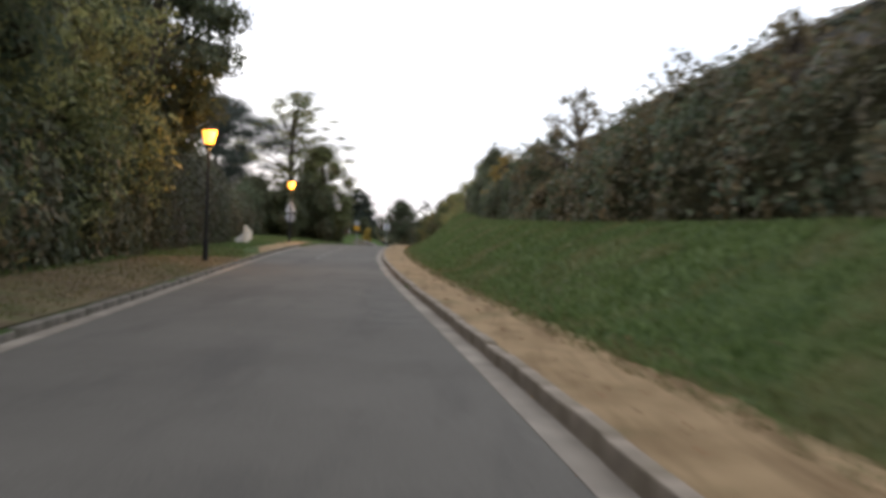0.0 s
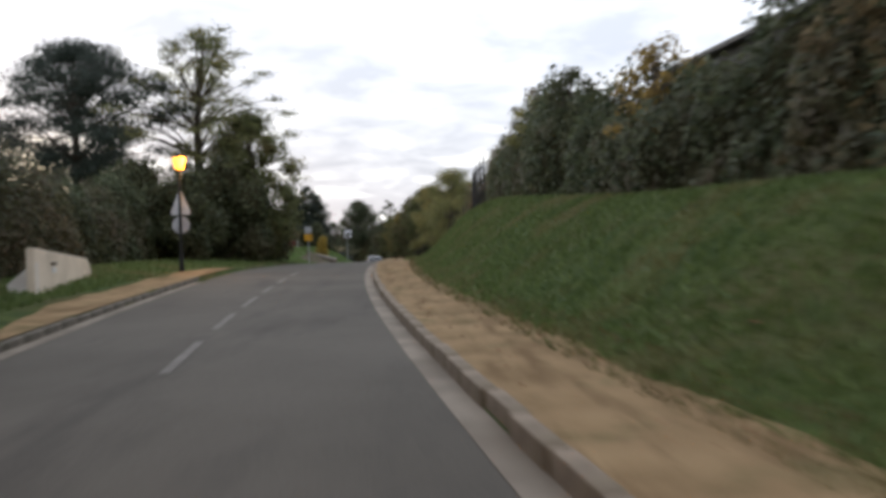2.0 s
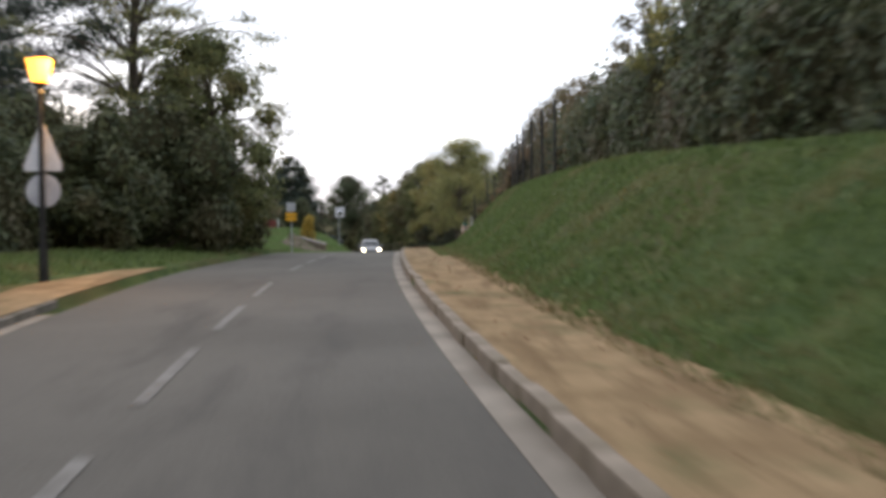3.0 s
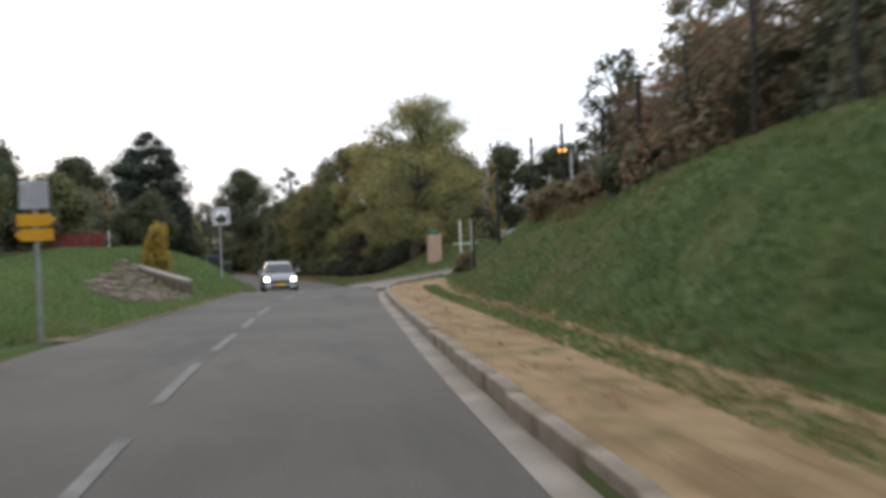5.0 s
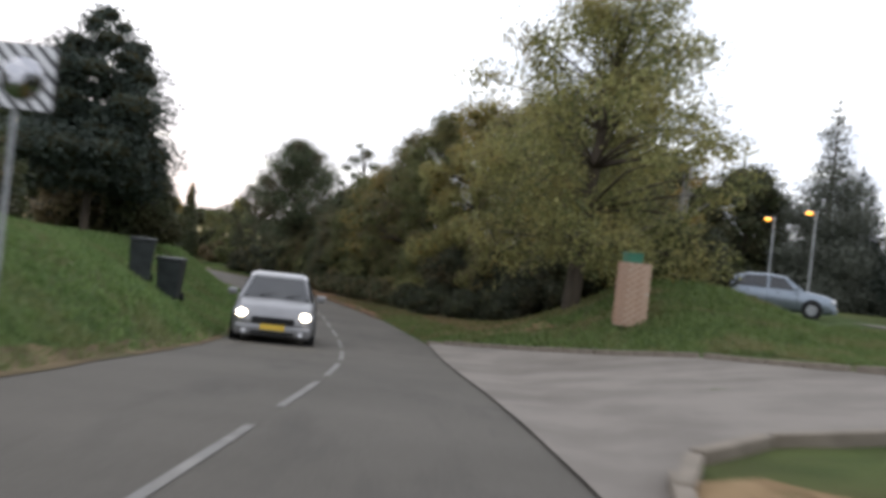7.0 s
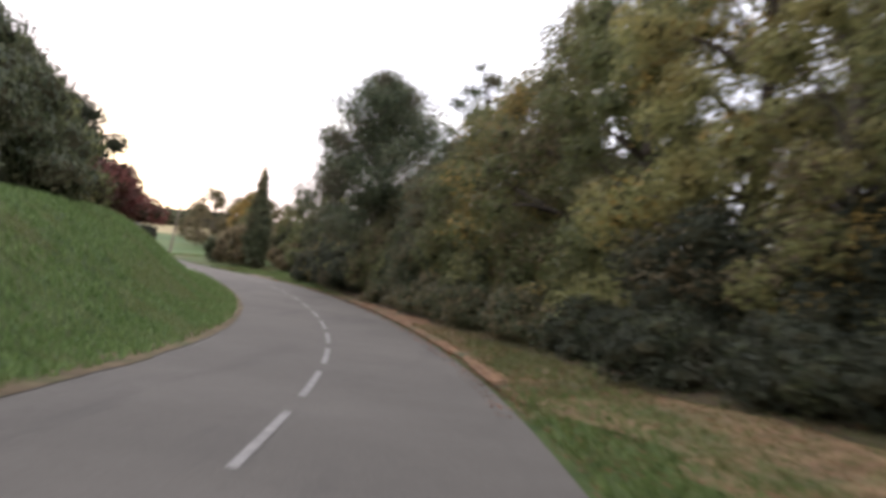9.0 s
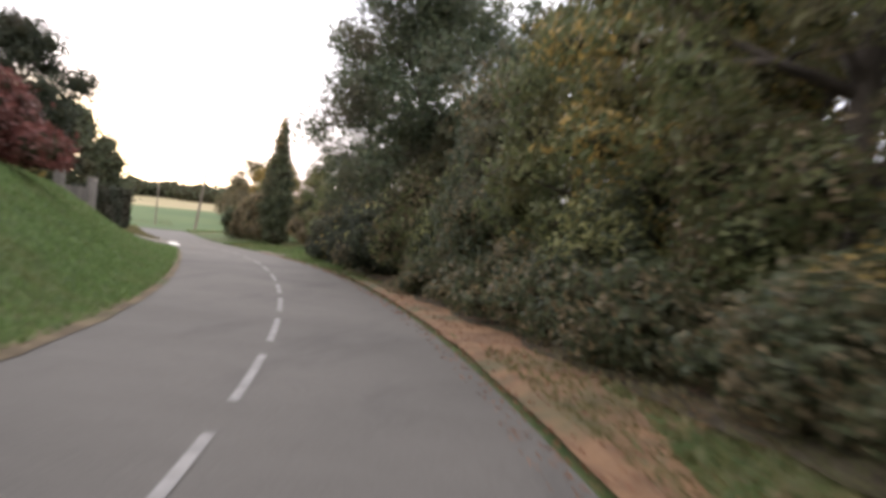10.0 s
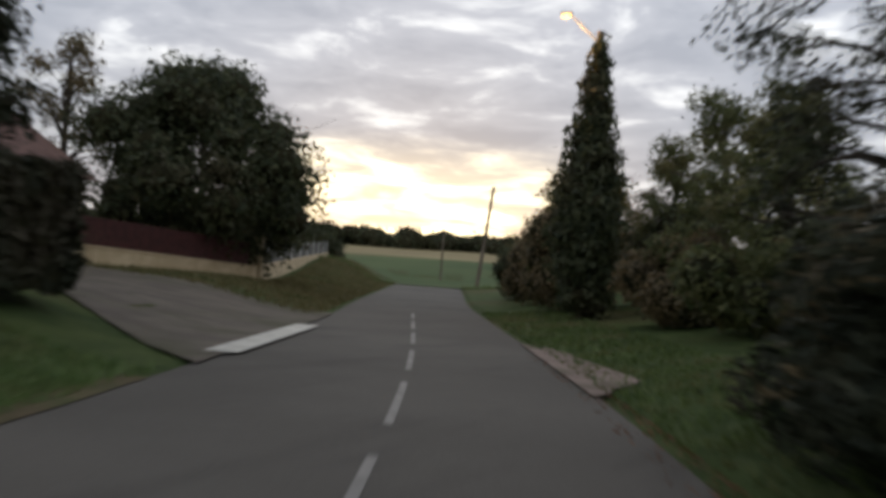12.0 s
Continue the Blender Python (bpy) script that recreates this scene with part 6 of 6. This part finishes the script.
stone_bank()
rs = thing("red_screen", -13.5, 125.0, 0.35, "dull red garden screen between posts", "screen", turn=-6)
part("cloth", box(3.4, 0.05, 1.2, (-0.4, 0, 1.4), 0.01), "red_cloth", rs)
for s in (-2.1, -0.4, 1.32):
    part("post", rod(0.04, 0.04, (s, 0.03, 0), (s, 0.03, 1.9), 8), "wood", rs)
part("end_post", rod(0.035, 0.035, (1.5, -0.05, 0.2), (1.5, -0.05, 2.1), 8), "white_paint", rs, "pale end post")

# garden wall with railings and pillar, house behind
def garden_wall():
    """A low rendered wall in two runs, each following its slope."""
    runs = (((-35.0, 211.5, -0.94), (-35.3, 221.7, -1.42), True, "low cream rendered wall topped by dark red boards"),
            ((-35.5, 222.2, -1.42), (-57.0, 264.4, -0.87), False, "low cream rendered wall with thin white fence posts"))
    for a, b, boards, lab in runs:
        a, b = Vector(a), Vector(b)
        L = (b - a).length
        ang = math.degrees(math.atan2(b.y - a.y, b.x - a.x))
        tilt = -math.degrees(math.asin((b.z - a.z) / L))
        root = thing("garden_wall", 0, 0, 0, lab, "wall")
        root.matrix_world = Matrix.Translation((a + b) / 2) @ pose(0, 0, 0, 0, 0, ang) @ pose(0, 0, 0, 0, tilt, 0)
        part("wall_body", box(L, 0.2, 1.3, (0, 0, -0.70), 0.015), "cream_render", root)
        part("coping", box(L, 0.26, 0.06, (0, 0, -0.02), 0.015), "cream_render", root)
        if boards:
            for i in range(int((L - 0.5) / 0.16)):
                part("board", box(0.13, 0.03, 0.85, (-L / 2 + 0.2 + 0.16 * i, 0, 0.43), 0.008), "maroon_paint", root)
        else:
            for i in range(9):
                part("fence_post", box(0.05, 0.05, 0.95, (-L / 2 + 3.0 + i * (L - 4) / 8, 0, 0.47), 0.01), "white_paint", root)
            part("fence_panel", box(L - 0.6, 0.012, 0.8, (0, 0.03, 0.43)), "dark_mesh", root, "dark mesh screening")
    root = thing("wall_pillar", -35.35, 221.95, -2.1, "square cream pillar at the corner of the garden wall", "pillar", turn=20)
    part("shaft", box(0.34, 0.34, 1.7, (0, 0, 0.85), 0.02), "cream_render", root)
    part("cap", box(0.42, 0.42, 0.08, (0, 0, 1.73), 0.02), "cream_render", root)


garden_wall()


def house(x, y, turn):
    z = -1.4
    root = thing("house", x, y, z - 0.1, "old house with a steep brown tiled roof", "house", turn=turn)
    part("wall", box(7, 9, 2.7, (0, 0, 1.35), 0.02), "cream_render", root)
    bm = bmesh.new()
    a = [bm.verts.new(v) for v in ((-3.9, -4.8, 2.6), (3.9, -4.8, 2.6), (3.9, 4.8, 2.6), (-3.9, 4.8, 2.6), (0, -3.2, 5.6), (0, 3.2, 5.6))]
    for f in ((0, 1, 4), (1, 2, 5, 4), (2, 3, 5), (3, 0, 4, 5), (3, 2, 1, 0)):
        bm.faces.new([a[i] for i in f])
    part("roof", bm, "roof_tile", root)
    for sy in (-2, 2):
        wd = part("window", box(0.06, 1.1, 1.2, (3.52, sy, 1.5), 0.01), "white_paint", root)
        part("pane", box(0.03, 0.9, 1.0, (3.56, sy, 1.5)), "glass_dark", wd)


house(-38.6, 209.6, 30)

# drives and markings by the left-hand turning
def flat_patch(name, pts, mat, label, lift=0.03, cat="drive", n=10):
    """A four-cornered sheet laid on the ground."""
    (ax, ay), (bx, by), (cx, cy), (dx, dy) = pts
    verts, faces = [], []
    for i in range(n + 1):
        for j in range(n + 1):
            u, v = i / n, j / n
            x = (ax * (1 - u) + bx * u) * (1 - v) + (dx * (1 - u) + cx * u) * v
            y = (ay * (1 - u) + by * u) * (1 - v) + (dy * (1 - u) + cy * u) * v
            verts.append((x, y, gz(x, y) + lift))
    for i in range(n):
        for j in range(n):
            q = i * (n + 1) + j
            faces.append((q, q + n + 1, q + n + 2, q + 1))
    tagged(mesh_object(name, verts, faces, mat, shade=True), label, cat, kind="structure")


flat_patch("left_drive", [(float(edge_l(199.0)) + 0.1, 199.0), (float(edge_l(212.3)) + 0.1, 212.3), (-35.0, 211.2), (-35.0, 207.4)], "drive_gravel", "worn tarmac drive leaving the lane")
flat_patch("right_apron", [(float(edge_r(200.6)) - 0.1, 200.6), (float(edge_r(208.4)) - 0.1, 208.4), (float(edge_r(206.6)) + 0.5, 206.6), (float(edge_r(202.4)) + 0.85, 202.4)], "apron_gravel", "pinkish gravel apron at the edge of the lane")
bar = mesh_object("give_way_bar", [(-21.45, 200.2, -2.0), (-21.05, 200.4, -2.0), (-23.75, 207.0, -2.08), (-24.15, 206.8, -2.08)], [(0, 1, 2, 3)], "bar_paint")
for v in bar.data.vertices:
    v.co.z = gz(v.co.x, v.co.y) + 0.045
tagged(bar, "broad white painted bar across the mouth of the drive", "road marking")

# bare wooden pole by the fields
wp = thing("utility_pole", -43.3, 264.6, gz(-43.3, 264.6) - 0.1, "leaning bare wooden utility pole", "utility pole")
part("pole", rod(0.16, 0.11, (0, 0, 0), (0.75, 0.3, 8.2), 10), "wood", wp)
part("insulator", rod(0.03, 0.03, (0.4, 0.28, 7.8), (1.0, 0.28, 7.8), 6), "grey_metal", wp)
wp2 = thing("utility_pole", -62.0, 300.0, gz(-62, 300) - 0.1, "thin distant wooden utility pole", "utility pole")
part("pole", rod(0.13, 0.09, (0, 0, 0), (0, 0, 6.5), 8), "wood", wp2)

# ---- kerb stones ----


def kerbs(name, side, y0, y1, off, up=0.022, mat="kerb"):
    root = thing(name, 0, 0, 0, "worn concrete kerb of separate stones", "kerb", kind="structure")
    b = box(0.13, 0.985, 0.26, (0, 0, 0), 0.02)
    me = bpy.data.meshes.new("kerb_stone"); b.to_mesh(me); b.free(); me.materials.append(MAT[mat])
    g = np.random.default_rng(2)
    edge = edge_r if side == "R" else edge_l
    s = 1 if side == "R" else -1
    for y in np.arange(y0, y1, 1.0):
        x = float(edge(y + 0.5)) + s * off
        slope = math.degrees(math.atan2(float(edge(y + 1)) - float(edge(y)), 1.0))
        pitch = math.degrees(math.atan2(float(level(y + 1)) - float(level(y)), 1.0))
        ob = new("kerb_stone", me)
        ob.parent = root
        ob.matrix_basis = pose(x + g.normal(0, 0.008), y + 0.5, float(level(y + 0.5)) + up + g.normal(0, 0.006), pitch, g.normal(0, 1.0), -slope)


kerbs("kerb", "R", -12, 114, 0.285)
kerbs("kerb", "L", -12, 62, 0.265, -0.02, "old_kerb")

# ---- grass blades and fallen leaves ----


def grass(name, n, place, height, seed, label, mat="blade"):
    g = np.random.default_rng(seed)
    x, y = place(g, n)
    n = len(x)
    z = ground_z(x, y)
    a = g.uniform(0, 2 * math.pi, n)
    h = height * g.uniform(0.5, 1.4, n); w = 0.022 * g.uniform(0.7, 1.5, n)
    lx, ly = g.normal(0, 0.5, n) * h, g.normal(0, 0.5, n) * h
    co = np.empty((n, 3, 3))
    co[:, 0] = np.stack([x - w * np.cos(a), y - w * np.sin(a), z], -1)
    co[:, 1] = np.stack([x + w * np.cos(a), y + w * np.sin(a), z], -1)
    co[:, 2] = np.stack([x + lx, y + ly, z + h], -1)
    me = bpy.data.meshes.new(name)
    me.vertices.add(3 * n); me.loops.add(3 * n); me.polygons.add(n)
    me.vertices.foreach_set("co", co.reshape(-1).astype(np.float32))
    me.loops.foreach_set("vertex_index", np.arange(3 * n, dtype=np.int32))
    me.polygons.foreach_set("loop_start", np.arange(0, 3 * n, 3, dtype=np.int32))
    me.update(calc_edges=True)
    me.materials.append(MAT[mat])
    tagged(new(name, me), label, "grass", kind="stuff")


def on_side(side, y0, y1, d0, d1, power=1.0):
    def place(g, n):
        y = g.uniform(y0, y1, n)
        lo = d0 if np.isscalar(d0) else d0(y)
        hi = d1 if np.isscalar(d1) else d1(y)
        d = lo + (hi - lo) * g.uniform(0, 1, n) ** power
        return (edge_r(y) + d, y) if side == "R" else (edge_l(y) - d, y)
    return place


grass("bank_grass", 90000, on_side("R", 0, 113, lambda y: path_width(y) + 0.15, 6.0), 0.10, 31, "rough grass on the bank")
grass("verge_grass", 44000, on_side("L", 0, 100, lambda y: 0.45 + 1.9 * smooth((37 - y) / 9) + 1.0 * smooth((y - 36) / 10) * smooth((74 - y) / 8), 4.5), 0.11, 32, "rough grass on the verge")
grass("left_bank_grass", 110000, on_side("L", 98, 198, 0.12, 7.0), 0.11, 33, "lush green grass on the bank", "blade_lush")
grass("wood_edge_grass", 5000, on_side("R", 152, 168, 0.3, 2.2, 1.0), 0.09, 44, "rough yellowing grass before the wood", "blade_dry")
grass("wood_edge_grass", 6000, on_side("R", 137, 153, 0.12, 1.7), 0.09, 34, "patchy grass on the edge of the wood")
grass("wood_edge_grass", 9000, on_side("R", 186, 222, 0.12, 2.8), 0.08, 36, "patchy grass on the edge of the wood")


grass("path_grass", 9000, on_side("R", 76, 112, 1.35, 1.85), 0.06, 35, "thin grass line between path and bank")
grass("path_edge_grass", 9000, on_side("R", 0, 113, lambda y: path_width(y) + 0.02, 2.6, 1.0), 0.06, 37, "ragged grass creeping on to the path")
grass("path_fringe_grass", 9000, on_side("R", 0, 113, lambda y: path_width(y) - 0.12, lambda y: path_width(y) + 0.6), 0.075, 47, "dry grass fringe between the path and the bank", "blade_dry")
grass("dry_mound_grass", 16000, on_side("R", 138, 152, 1.2, 8.0), 0.08, 45, "thin dry grass and leaves before the wood", "blade_dry")
grass("mound_grass", 30000, on_side("R", 126, 139.5, lambda y: np.interp(y, (126, 128.6, 130.4, 132.7, 134.8, 137.5, 147), (6.2, 5.0, 3.7, 2.5, 1.5, 0.6, 0.6)), 13.0), 0.11, 38, "rough dark grass on the mound beside the pillar")
grass("bank_top_grass", 7000, on_side("R", 102, 114, 4.4, 7.0), 0.26, 46, "tall dry grass along the top of the bank", "blade_dry")
grass("corner_grass", 9000, on_side("R", 111, 117.2, 2.2, 6.5), 0.09, 39, "rough grass at the corner of the side road")
grass("litter_grass", 5000, on_side("R", 140, 162, 0.4, 5.0), 0.09, 40, "stray grass tufts in the leaf litter")


def fallen(name, n, place, seed, mat, label, lift=0.05):
    g = np.random.default_rng(seed)
    x, y = place(g, n)
    P = np.stack([x, y, ground_z(x, y) + lift], -1)
    ob = leaf_part(name, P, np.tile((0, 0, 1.0), (n, 1)), 0.025, mat, None, seed)
    tagged(ob, label, "fallen leaves", kind="stuff")


fallen("fallen_leaves", 1500, on_side("R", 0, 116, 0.5, 2.6), 51, "leaf_rust", "brown fallen leaves on the sandy path")
fallen("fallen_leaves", 12000, on_side("R", 139, 190, 0.0, 3.6), 52, "leaf_rust", "brown fallen leaves along the wood edge")
fallen("fallen_leaves", 6000, on_side("L", 0, 40, 0.35, 3.0), 53, "leaf_brown", "brown and yellow fallen leaves on the verge")
grass("sparse_grass", 9000, on_side("L", 0, 36, 0.4, 2.8), 0.07, 41, "sparse yellowing grass on the bare verge", "blade_dry")

fallen("fallen_leaves", 3500, on_side("R", 150, 206, 0.2, -0.3, 2.2), 54, "leaf_rust", "fine brown leaf dust along the edge of the lane", 0.014)


def along_wall(g, n):
    """Between the second garden wall and the lane."""
    y = g.uniform(211, 262, n)
    wall = np.interp(y, (211, 222, 262), (-34.6, -34.9, -55.2))
    x = wall + (edge_l(y) - 0.2 - wall) * g.uniform(0, 1, n)
    return x, y


def field_margin(g, n):
    a = np.radians(g.uniform(-36, 56, n))
    r = 61.5 + g.normal(0, 0.8, n)
    x, y = -20 - r * np.sin(a), 200 + r * np.cos(a)
    keep = (x < edge_l(y) - 0.2) | (x > edge_r(y) + 0.2)
    return x[keep], y[keep]


grass("dry_verge_grass", 26000, along_wall, 0.12, 42, "dry golden grass on the verge below the garden wall", "blade_dry")
grass("field_margin_grass", 9000, field_margin, 0.3, 43, "rough grass on the margin of the field")
